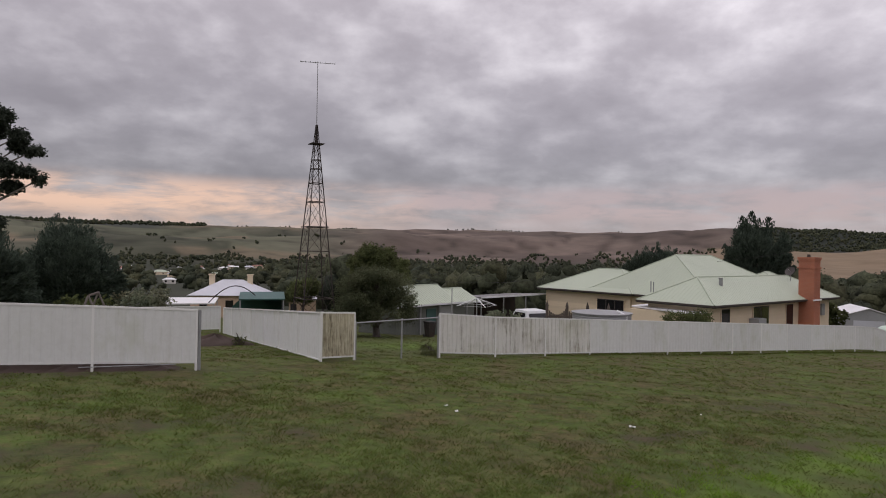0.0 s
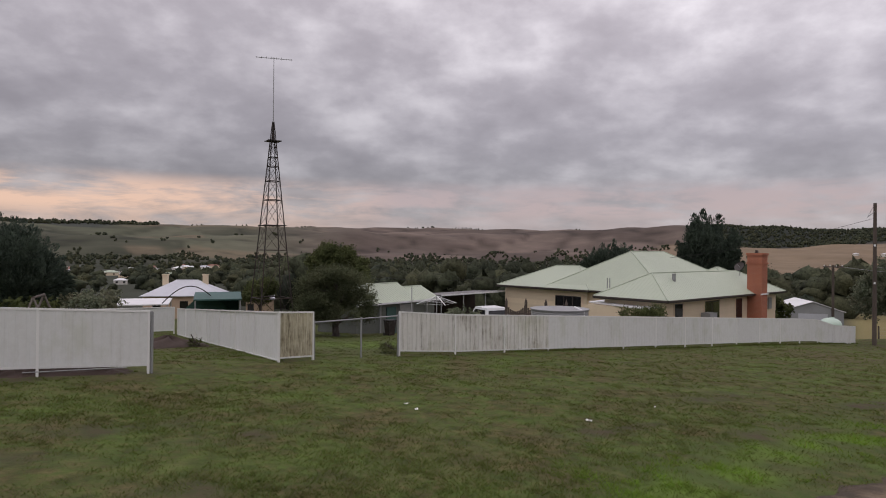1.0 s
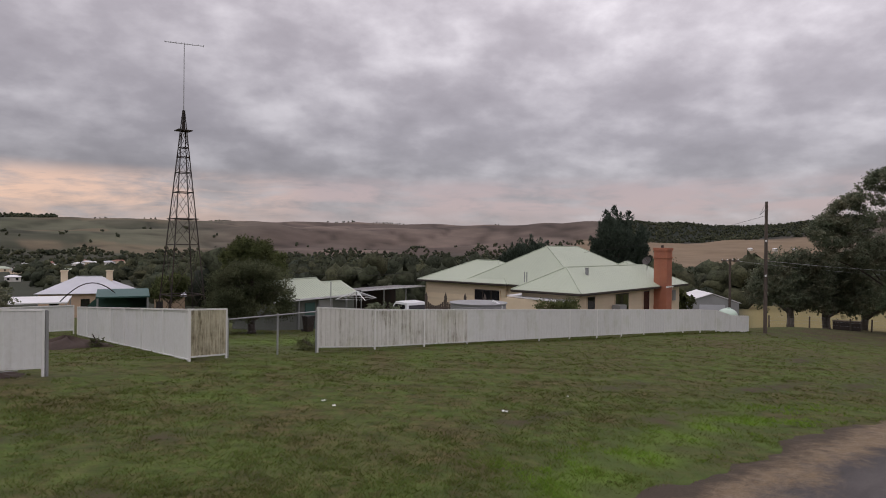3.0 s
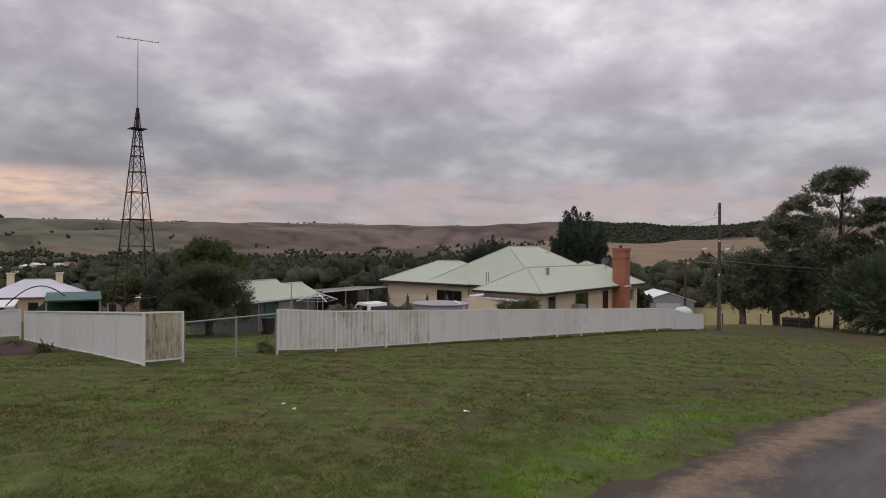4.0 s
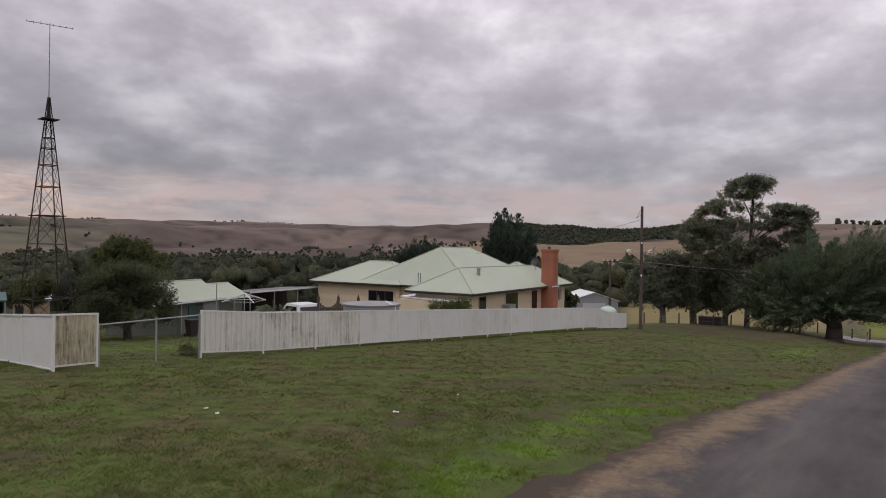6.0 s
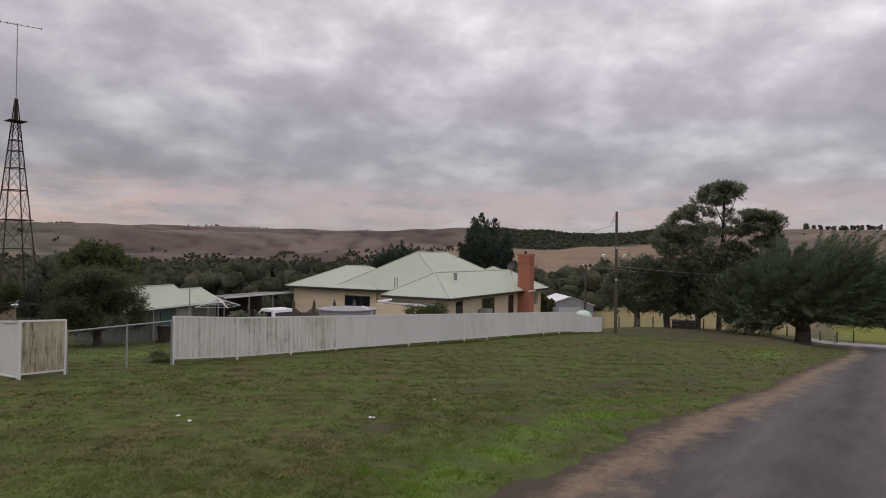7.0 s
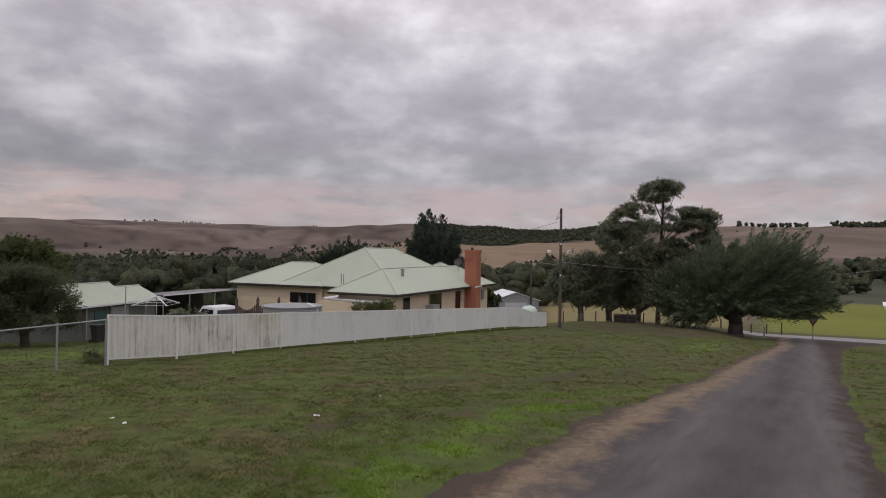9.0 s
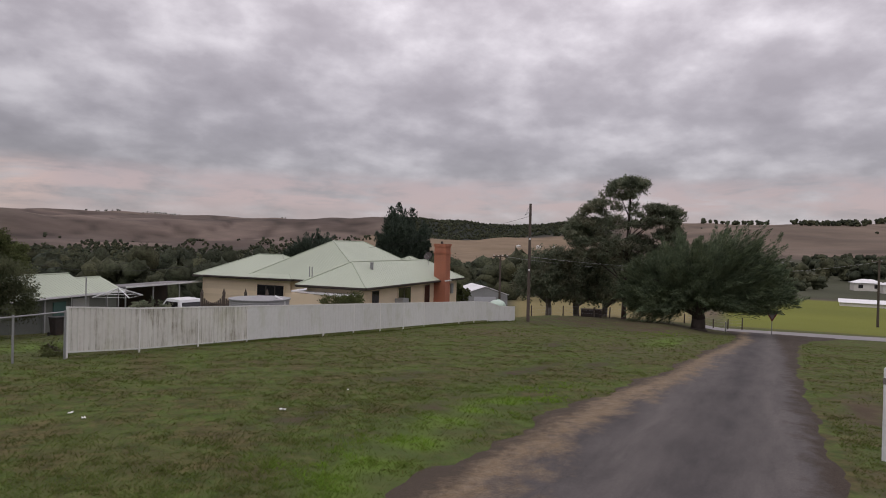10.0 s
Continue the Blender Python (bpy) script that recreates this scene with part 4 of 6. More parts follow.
tree_by_angles("pine_tree", 47.0, 63, pine_rows, 0.24, 120000, 0.07, PINELEAF, BARK, "tall flat-topped dark pine with open boughs", (47.3, 5.7), seed=5, every=11, depth=1.0, long=2.6, spray=0.42, rise=0.45, flat=0.8, sweep=0.4)
# broad cypress overhanging the lane
frond_tree("cypress_tree", 53.15, 58, -3.9,
           ((46.2, -2.9), (47, -1.2), (48.4, -0.2), (50.2, 0.6), (52, 1.3), (53.8, 1.2), (55, 1.8), (57.2, 1.9), (58.3, 1.5), (59.2, 0.2), (59.9, -1.4), (60.6, -3.2)),
           ((46.2, -4.6), (48, -5.9), (50.6, -5.9), (51.5, -5.2), (53, -4.9), (54.6, -4.8), (57, -5.2), (58.2, -4.9), (59.4, -4.2), (60.6, -4.4)),
           3.8, 900, 215, 3.3, 0.85, 0.054, CYPRESSLEAF, "broad dark cypress with feathery wind-swept boughs", 6, 0.5, 0.28, 0.62, 1.0,
           tips=((55.62, 2.42), (56.4, 2.2), (57.2, 2.36), (58.43, 2.36), (58.7, 1.7), (59.55, 1.46), (59.88, 0.44), (60.1, -0.5), (60.2, -1.5), (60.53, -2.58), (61.33, -3.77), (61.0, -4.0), (60.77, -4.59), (54.66, 2.1), (51.57, 1.95), (50.2, 1.2)) + tuple((47.0 + 0.09 * i, -4.9 - 0.40 * (i % 5)) for i in range(48)) + tuple((54.0 + 0.14 * i, -4.6 - 0.22 * (i % 4)) for i in range(40)), long=5.2)
# lower trees behind the pole, bare trunks below
for k, (h, d, a0, a1, e0, e1, sd) in enumerate(((40.4, 66, 37.6, 43.2, -4.2, -0.1, 21), (42.9, 69, 41.0, 46.0, -4.2, 0.2, 22), (45.3, 72, 43.6, 48.6, -4.2, 0.1, 23))):
    tree_by_angles("tree", h, d, mound(a0, a1, e0, e1, 60, 0.62, sd), 0.34, 42000, 0.11, PINELEAF, PALEBARK, "dark pine with a bare pale lower trunk", (h, e1 - 0.6), seed=sd, every=3, depth=1.1, long=2.0, spray=0.8)
# conifers behind the house
frond_tree("conifer", 26.7, 66, -2.6,
           ((24.4, 0.4), (25, 1.7), (25.6, 2.8), (26.3, 3.3), (27.0, 2.5), (27.8, 2.5), (28.2, 1.5), (28.9, 1.6), (29.5, 0.8), (29.8, -0.8)),
           ((24.4, -0.6), (25.4, -2.0), (29.8, -2.0)), 2.0, 260, 240, 1.7, 0.95, 0.08, FIRLEAF, "very dark conifer with a ragged double top", 9, 0.0, 0.4, 0.35, 0.8,
           tips=((24.33, 1.07), (25.05, 2.4), (25.62, 3.43), (26.34, 3.85), (26.8, 3.5), (27.2, 3.27), (27.77, 3.33), (28.07, 2.25), (28.92, 2.15), (29.3, 1.9), (29.62, 1.37)))
frond_tree("conifer", 18.4, 70, -2.6, ((15.7, -1.2), (17.2, 0.1), (19.3, 0.9), (20.8, 0.3), (21.4, -0.6)), ((15.7, -2.4), (21.4, -2.4)), 2.0, 170, 190, 1.9, 1.0, 0.08, FIRLEAF, "low dark conifer behind the roof", 10, 0.0, 0.25, 0.3,
           tips=((17.2, 0.43), (18.3, 0.9), (19.3, 1.25), (20.1, 0.9), (20.8, 0.6)))
# bushy tree beside the sheds
tree_by_angles("bushy_tree", -5.6, 43, mound(-8.9, -3.0, -2.4, 0.55, 46, 0.62, 12, 2.0, 0.8), 0.26, 42000, 0.07, BUSHLEAF, BARK, "round-topped olive-green tree beside the sheds", (-5.8, -0.6), seed=12, every=4, depth=1.0, spray=0.4)
tree_by_angles("bushy_tree", -6.0, 36, mound(-9.6, -2.8, -6.0, -1.5, 64, 0.62, 18, 1.8, 0.85) + [(-9.2, -4.6, .6, .6, 0), (-9.0, -3.2, .6, .5, 0), (-3.2, -4.4, .6, .6, 0), (-3.4, -2.9, .6, .5, 0), (-3.3, -5.4, .6, .5, 0), (-9.0, -5.7, .7, .5, 0)], 0.22, 62000, 0.055, YARDLEAF, BARK, "dense grey-green bushy tree in the yard", (-6.0, -2.0), seed=18, every=4, depth=1.0, spray=0.5, droop=0.6)
tree_by_angles("bushy_tree", -12.6, 44, mound(-14.0, -11.3, -4.4, -2.6, 16, 0.42, 13), 0.12, 16000, 0.06, BUSHLEAF, BARK, "small green tree behind the mast", (-12.6, -2.9), seed=13, every=3, depth=1.0, spray=0.35)
# dark trees at the left
frond_tree("macrocarpa", -31.2, 46, -4.2,
           ((-34.9, -0.4), (-33.8, -0.2), (-33.2, 0.7), (-32.8, 1.4), (-31.7, 1.9), (-30.5, 1.5), (-29.3, 1.0), (-28.6, 0.3), (-28.0, -0.4), (-27.5, -1.4), (-26.9, -2.8)),
           ((-34.9, -5.2), (-26.9, -5.0)), 2.4, 420, 210, 2.0, 1.0, 0.062, FIRLEAF, "large dark macrocarpa behind the road fence", 14, 0.05, 0.3, 0.42,
           tips=((-33.21, 0.99), (-32.85, 2.2), (-32.3, 2.3), (-31.69, 2.6), (-31.0, 2.35), (-30.49, 2.2), (-29.9, 1.7), (-29.26, 1.5), (-28.62, 0.8), (-27.98, 0.1), (-27.5, -0.8)))
frond_tree("macrocarpa", -38.0, 42, -4.0, ((-42.5, 0.5), (-36.2, 1.4), (-35.1, 1.1), (-34.6, 0.2), (-33.6, -0.9), (-32.8, -2.2)), ((-42.5, -5.5), (-32.8, -5.4)), 2.2, 380, 130, 1.9, 1.0, 0.07, FIRLEAF, "dark hedge-like macrocarpa beside the road fence", 15, 0.0, 0.3, 0.4)
gum = [(-35.7, 9.6, .8, .6, 0), (-36.4, 8.6, 1.1, .7, .5), (-34.6, 8.3, .7, .45, 0), (-33.7, 7.3, .7, .32, 0), (-34.6, 7.5, .6, .4, .5), (-34.2, 5.7, .75, .32, 0), (-35.6, 5.9, .9, .6, 0), (-33.2, 5.2, .45, .35, 0),
       (-35.0, 4.6, .7, .4, .4), (-36.6, 4.2, 1.0, .5, 0), (-38.0, 10.5, 1.4, .8, 0), (-38.5, 7.0, 1.3, .8, 0), (-36.0, 1.8, .6, .6, 0), (-36.8, 0.8, .8, .7, 0)]
tree_by_angles("gum_tree", -38.8, 30, gum, 0.3, 40000, 0.05, GUMLEAF, PALEBARK, "tall open-crowned gum tree", (-38.0, 9.5), seed=16, every=1, depth=0.9, long=2.6, droop=0.4, spray=0.22, rise=-0.1)


# ---------- far woods of the valley ----------
def woods():
    r = np.random.RandomState(4)
    spots = []

    def scatter(n, a0, a1, r0, r1, h0, h1, keep=None):
        got = 0
        while got < n:
            a, d = r.uniform(a0, a1), math.sqrt(r.uniform(r0 * r0, r1 * r1))
            if keep and not keep(a, d):
                continue
            got += 1
            x, y = polar(a, d)
            spots.append((x, y, r.uniform(h0, h1) * (0.62 if 1300 < d < 2000 else 1.0) * (r.uniform(0.6, 1.25) if d < 700 else 1.0)))

    field = lambda a, d: not (21.5 < a < 46 and 700 < d < 1800) and not (8.8 < a < 13.5 and 1000 < d < 1400)
    town = lambda a, d: -29 < a < -15 and 700 < d < 1350
    edge = lambda a: 1780 + 110 * math.sin(a * 0.9) + 70 * math.sin(a * 2.3 + 1)
    scatter(200, -44, 36, 95, 210, 6, 11, lambda a, d: not (-29 < a < -14 and r.rand() < 0.9))
    scatter(520, -46, 40, 200, 520, 8, 13, lambda a, d: field(a, d) and not (-29 < a < -15 and r.rand() < 0.85))
    scatter(3000, -46, 22, 520, 1950, 11, 19, lambda a, d: field(a, d) and d < edge(a) and not (town(a, d) and r.rand() < 0.9) and not (-29 < a < -15 and d < 720 and r.rand() < 0.6))
    scatter(2100, 24.6, 46, 2250, 2900, 9, 14, lambda a, d: d > 2300 + 60 * math.sin(a) + 700 * max(0, 27 - a) / 2.4)
    scatter(70, 12, 24, 1750, 2000, 10, 15)
    scatter(26, -27, -4, 2050, 2500, 8, 13, lambda a, d: math.sin(a * 1.7 + d / 90) > 0.55)
    scatter(420, -38, -21, 2900, 3280, 12, 20, lambda a, d: d > 2950 + 9 * (a + 38))
    scatter(110, -19, 40, 3230, 3330, 6, 10, lambda a, d: math.sin(a * 1.3) + math.sin(a * 0.37) > 0.3)
    scatter(110, 44, 76, 3230, 3330, 16, 30, lambda a, d: math.sin(a * 1.9) + math.sin(a * 0.7) > -0.3)
    scatter(60, 60.5, 65, 2080, 2160, 11, 15)
    scatter(230, 58, 78, 420, 900, 7, 13, lambda a, d: a > 61 or d < 520)
    scatter(60, 50, 62, 260, 420, 5, 9)
    scatter(16, 24, 46, 850, 1700, 6, 10)
    scatter(14, -20, 24, 1980, 2250, 8, 13, lambda a, d: math.sin(a * 1.1 + d / 130) > 0.8)
    scatter(9, 48, 70, 900, 2900, 8, 12)
    scatter(46, 30, 37, 130, 260, 6, 9)
    pts = np.array(spots)
    z = height(pts[:, 0], pts[:, 1])
    d = np.hypot(pts[:, 0], pts[:, 1])
    quads, verts, faces, total = [], [], [], 0
    for (x, y, h), zz, dist in zip(pts, z, d):
        ring, turns = (5, 8) if dist < 900 else (4, 6)
        lumps = 5 if dist < 420 else (4 if dist < 900 else (3 if dist < 2200 else 2))
        c = []
        for i in range(lumps):
            c.append((x + r.uniform(-.34, .34) * h, y + r.uniform(-.34, .34) * h, zz + h * r.uniform(0.2, 0.74), h * r.uniform(.24, .36), h * r.uniform(.24, .36), h * r.uniform(.2, .3)))
        c.append((x, y, zz + h * 0.25, h * .34, h * .34, h * .36))
        c = np.array(c)
        # canopy lumps
        core = 0.8 if dist < 700 else 1.0
        for q in c:
            th = np.linspace(0, 2 * math.pi, turns, endpoint=False)[None, :] + r.uniform(0, 6)
            ph = np.linspace(0.0, 2.5, ring)[:, None]
            rad = 1 + r.normal(size=(ring, turns)) * 0.24
            vx, vy, vz = np.sin(ph) * np.cos(th) * rad, np.sin(ph) * np.sin(th) * rad, np.cos(ph) * rad
            verts.append(np.stack([q[0] + vx * q[3] * core, q[1] + vy * q[4] * core, q[2] + vz * q[5] * core], -1).reshape(-1, 3))
            i, j = np.meshgrid(np.arange(ring - 1), np.arange(turns), indexing="ij")
            k = (j + 1) % turns
            faces.append((np.stack([i * turns + j, (i + 1) * turns + j, (i + 1) * turns + k, i * turns + k], -1) + total).reshape(-1, 4))
            total += ring * turns
        if dist > 700:
            continue
        # leaves over them
        n = int(np.clip(150000 / dist, 150, 900)) if dist > 200 else 1300
        k = r.randint(0, len(c), n)
        v = r.normal(size=(n, 3))
        v /= np.linalg.norm(v, axis=1)[:, None]
        p = c[k, :3] + v * c[k, 3:] * r.uniform(0.66, 1.10, n)[:, None]
        nn = v + r.normal(size=(n, 3)) * 0.6
        t = np.cross(nn, r.normal(size=(n, 3)))
        t /= np.linalg.norm(t, axis=1)[:, None]
        b = np.cross(nn / np.linalg.norm(nn, axis=1)[:, None], t)
        s = h * (0.58 / math.sqrt(n)) * r.uniform(0.6, 1.3, n)[:, None]
        quads.append(np.stack([p - t * s, p + b * s * 0.7, p + t * s, p - b * s * 0.7], 1))
    me = fast_mesh("wood_leaves", np.concatenate(quads).reshape(-1, 3), 4, FARLEAF)
    tagged(new("wood_leaves", me), "loose outer leaves of the valley woods", "woods", kind="stuff")
    verts, faces = np.concatenate(verts), np.concatenate(faces)
    me = bpy.data.meshes.new("far_woods")
    me.vertices.add(len(verts))
    me.vertices.foreach_set("co", verts.astype(np.float32).ravel())
    me.loops.add(faces.size)
    me.loops.foreach_set("vertex_index", faces.astype(np.int32).ravel())
    me.polygons.add(len(faces))
    me.polygons.foreach_set("loop_start", np.arange(0, faces.size, 4, dtype=np.int32))
    me.materials.append(FARLEAF)
    me.update(calc_edges=True)
    me.validate()
    me.shade_smooth()
    tagged(new("far_woods", me), "grey-green woods filling the valley and lining the ridges", "woods", kind="stuff")


woods()


# ---------- windmill tower with a television mast ----------
def mast():
    at = polar(-11.72, 35)
    z0 = ground_z(*at)
    root = thing("antenna_tower", (*at, 0), "old dark steel windmill tower carrying a television antenna", "tower", turn=31.7)

    def side(z):
        return max(0.05, 1.22 + 0.1645 * (3.2 - z)) / 2

    def corner(i, z):
        s = side(z)
        return Vector((s * (1, 1, -1, -1)[i], s * (1, -1, -1, 1)[i], z))

    levels = [z0 + 0.15, 0.6, 3.2, 4.54, 5.92, 6.95, 7.75, 8.25, 9.1]
    for i in range(4):
        part("leg", Shape().rod(corner(i, z0 - 0.2), corner(i, 10.2), 0.032, 0.024, 6), RUST, root)
    for a, b in zip(levels[:-1], levels[1:]):
        for i in range(4):
            j = (i + 1) % 4
            part("girt", Shape().rod(corner(i, b), corner(j, b), 0.026, n=5), RUST, root)
            part("brace", Shape().rod(corner(i, a), corner(j, b), 0.011, n=4).rod(corner(j, a), corner(i, b), 0.011, n=4), RUST, root)
    for i in range(4):
        j = (i + 1) % 4
        part("cross_bar", Shape().rod(corner(i, 4.54) * 1.0 + (corner(i, 4.54) - corner(j, 4.54)) * 0.12, corner(j, 4.54) + (corner(j, 4.54) - corner(i, 4.54)) * 0.12, 0.03, n=5), RUST, root)
    deck = Shape()
    for i in range(4):
        deck.box((-0.36, -0.36 + 0.19 * i, 9.12), (0.36, -0.22 + 0.19 * i, 9.16))
    part("platform", deck, RUST, root, "small plank platform")
    part("cone", Shape().rod((0, 0, 9.16), (0, 0, 10.15), 0.11, 0.035, 8), RUST, root)
    part("mast_pole", Shape().rod((0, 0, 9.9), (0, 0, 13.72), 0.024, 0.018, 8), GALV, root)
    head = Matrix.Rotation(radians(-31.7 + 11.7), 4, "Z")
    ant = Shape().rod(head @ Vector((-0.95, 0, 13.66)), head @ Vector((0.97, 0, 13.66)), 0.017, n=6)
    a = part("antenna", ant, GALV, root, "thin aluminium television antenna")
    for k in range(8):
        x = -0.92 + 0.265 * k
        h = 0.14 + 0.04 * (k % 3)
        part("element", Shape().rod(head @ Vector((x, -h, 13.67)), head @ Vector((x, h, 13.67)), 0.009, n=5), GALV, a)


mast()


# ---------- wire fence across the gap ----------
def wire_gate():
    a, b = Vector((-2.60, 18.72)), Vector((-0.12, 21.05))
    root = thing("chain_link_fence", (0, 0, 0), "low galvanised chain-link fence with pipe rails", "fence")
    ends = [a, a.lerp(b, 0.53), b]
    top = lambda p: 1.05 - 0.012 * (p - a).length
    low = lambda p: ground_z(p.x, p.y)
    for p in ends:
        part("post", Shape().rod((p.x, p.y, low(p) - 0.2), (p.x, p.y, top(p) + 0.05), 0.03, n=10), GALV, root)
    part("top_rail", Shape().rod((*a, top(a)), (*b, top(b)), 0.022, n=8), GALV, root)
    mesh = Shape()
    n = 22
    for i in range(-7, n):
        for s in (1, -1):
            k0, k1 = i / n, (i + 7) / n
            u0, u1 = max(k0, 0), min(k1, 1)
            if u1 <= u0:
                continue
            h = [((u - k0) / (k1 - k0)) if s > 0 else 1 - (u - k0) / (k1 - k0) for u in (u0, u1)]
            pts = []
            for u, hh in zip((u0, u1), h):
                p = a.lerp(b, u)
                pts.append((p.x, p.y, low(p) + 0.03 + (top(p) - low(p) - 0.03) * hh))
            mesh.rod(pts[0], pts[1], 0.0007, n=3, cap=False)
    part("wire_mesh", mesh, GALV, root, "fine diamond wire mesh")


wire_gate()


# ---------- sheds and yards behind the fences ----------
def block(root, x0, x1, y0, y1, eave, foot, pitch, wall, roof, over=0.3, ridge_caps=True):
    """Walls and hipped roof over a rectangle, in the frame of root."""
    part("wall", Shape().box((x0, y0, foot), (x1, y1, eave)), wall, root)
    a0, a1, b0, b1 = x0 - over, x1 + over, y0 - over, y1 + over
    half = min(a1 - a0, b1 - b0) / 2
    top = eave + half * pitch
    if a1 - a0 >= b1 - b0:
        r0, r1 = (a0 + half, (b0 + b1) / 2, top), (a1 - half, (b0 + b1) / 2, top)
        faces = [[(a0, b0, eave), (a1, b0, eave), r1, r0], [(a1, b0, eave), (a1, b1, eave), r1], [(a1, b1, eave), (a0, b1, eave), r0, r1], [(a0, b1, eave), (a0, b0, eave), r0]]
    else:
        r0, r1 = ((a0 + a1) / 2, b0 + half, top), ((a0 + a1) / 2, b1 - half, top)
        faces = [[(a0, b0, eave), (a1, b0, eave), r0], [(a1, b0, eave), (a1, b1, eave), r1, r0], [(a1, b1, eave), (a0, b1, eave), r1], [(a0, b1, eave), (a0, b0, eave), r0, r1]]
    sh = Shape()
    for f in faces:
        sh.slab(f, 0.07)
    r = part("roof", sh, roof, root)
    if ridge_caps:
        part("ridge_cap", Shape().rod(r0, r1, 0.06, n=6), roof, r)
    return r


def gable(root, x0, x1, y0, y1, eave, foot, pitch, wall, roof, over=0.3):
    """Walls with gable ends and a ridged roof running along x."""
    mid, top = (y0 + y1) / 2, eave + ((y1 - y0) / 2 + over) * pitch
    low = top - (y1 - y0) / 2 * pitch - 0.05
    v = [(x, y, z) for x in (x0, x1) for y, z in ((y0, foot), (y1, foot), (y1, low), (mid, top - 0.06), (y0, low))]
    part("wall", Shape().add(v, [(0, 1, 2, 3, 4), (9, 8, 7, 6, 5), (0, 4, 9, 5), (1, 6, 7, 2)]), wall, root)
    a0, a1 = x0 - over, x1 + over
    r = part("roof", Shape().slab([(a0, y0 - over, eave), (a1, y0 - over, eave), (a1, mid, top), (a0, mid, top)], 0.05).slab([(a1, y1 + over, eave), (a0, y1 + over, eave), (a0, mid, top), (a1, mid, top)], 0.05), roof, root)
    part("ridge_cap", Shape().rod((a0, mid, top), (a1, mid, top), 0.06, n=6), roof, r)
    ribs = Shape()
    for i in range(int((a1 - a0) / 0.25)):
        x = a0 + 0.12 + 0.25 * i
        ribs.rod((x, y0 - over, eave + 0.004), (x, mid, top + 0.004), 0.014, n=4)
    tagged(part("roof_ribs", ribs, roof, r), kind="stuff")
    part("gutter", Shape().box((a0, y0 - over - 0.1, eave - 0.12), (a1, y0 - over, eave - 0.01)), PLASTIC, root)


def shed():
    at = polar(-2.4, 41.0)
    root = thing("shed", (*at, 0), "grey-green sheet shed with two pale green ridged roofs", "shed", turn=48)
    foot = ground_z(*at) - 0.8
    gable(root, -1.6, 4.0, 0.2, 3.9, -0.24, foot, 0.53, SHEDWALL, ROOF)
    gable(root, 4.05, 6.4, 0.25, 3.3, -0.24, foot, 0.46, SHEDWALL, ROOF)
    part("door", Shape().box((1.2, 0.14, foot), (2.1, 0.19, -0.6)), BLUEGREEN, root, "faded blue-green door")
    part("pale_sheet", Shape().box((2.6, 0.13, foot), (3.9, 0.19, -0.5)), GALV, root, "pale sheet patch on the wall")
    for x in (0.4, 2.3, 5.2):
        part("post", Shape().box((x, -0.02, foot), (x + 0.1, 0.08, -0.3)), GALV, root)


shed()


# Dark grey sheet; its colour also holds the shade of the carport's underside.
DARKROOF = weathered("dark_grey_roof_sheet", (0.17, 0.165, 0.165), (0.08, 0.07, 0.065), 0.7, 0.1, 0.7, 8.0, 0.7)


def carport():
    a, b = seen_at(3.6, -4.0, 47), seen_at(9.7, -3.6, 52)
    d = Vector((b.x - a.x, b.y - a.y)).normalized()
    n = Vector((-d.y, d.x))
    root = thing("carport", (a.x, a.y, 0), "open carport with a flat pale sheet roof", "carport")
    L = (Vector((b.x, b.y)) - Vector((a.x, a.y))).length
    q = lambda u, v, z: (d.x * u + n.x * v, d.y * u + n.y * v, z)
    part("roof", Shape().slab([q(0, 0, a.z), q(L, 0, b.z + 0.08), q(L, 4, b.z - 0.12), q(0, 4, a.z - 0.20)], 0.10), DARKROOF, root)
    part("fascia", Shape().slab([q(0, -0.03, a.z + 0.02), q(0, -0.03, a.z - 0.10), q(L, -0.03, b.z - 0.02), q(L, -0.03, b.z + 0.1)], 0.02), PLASTIC, root)
    g = min(ground_z(a.x, a.y), ground_z(b.x, b.y))
    for u in (0.1, L * 0.33, L * 0.66, L - 0.1):
        part("post", Shape().rod(q(u, 0.1, g - 0.3), q(u, 0.1, a.z), 0.05), GALV, root)
    # Near-black wall colour stands for the shade inside the open carport.
    part("back_wall", Shape().slab([q(0, 3.9, a.z - 0.32), q(0, 3.9, g - 0.5), q(L, 3.9, g - 0.5), q(L, 3.9, b.z - 0.24)], 0.05), RUST, root)


carport()


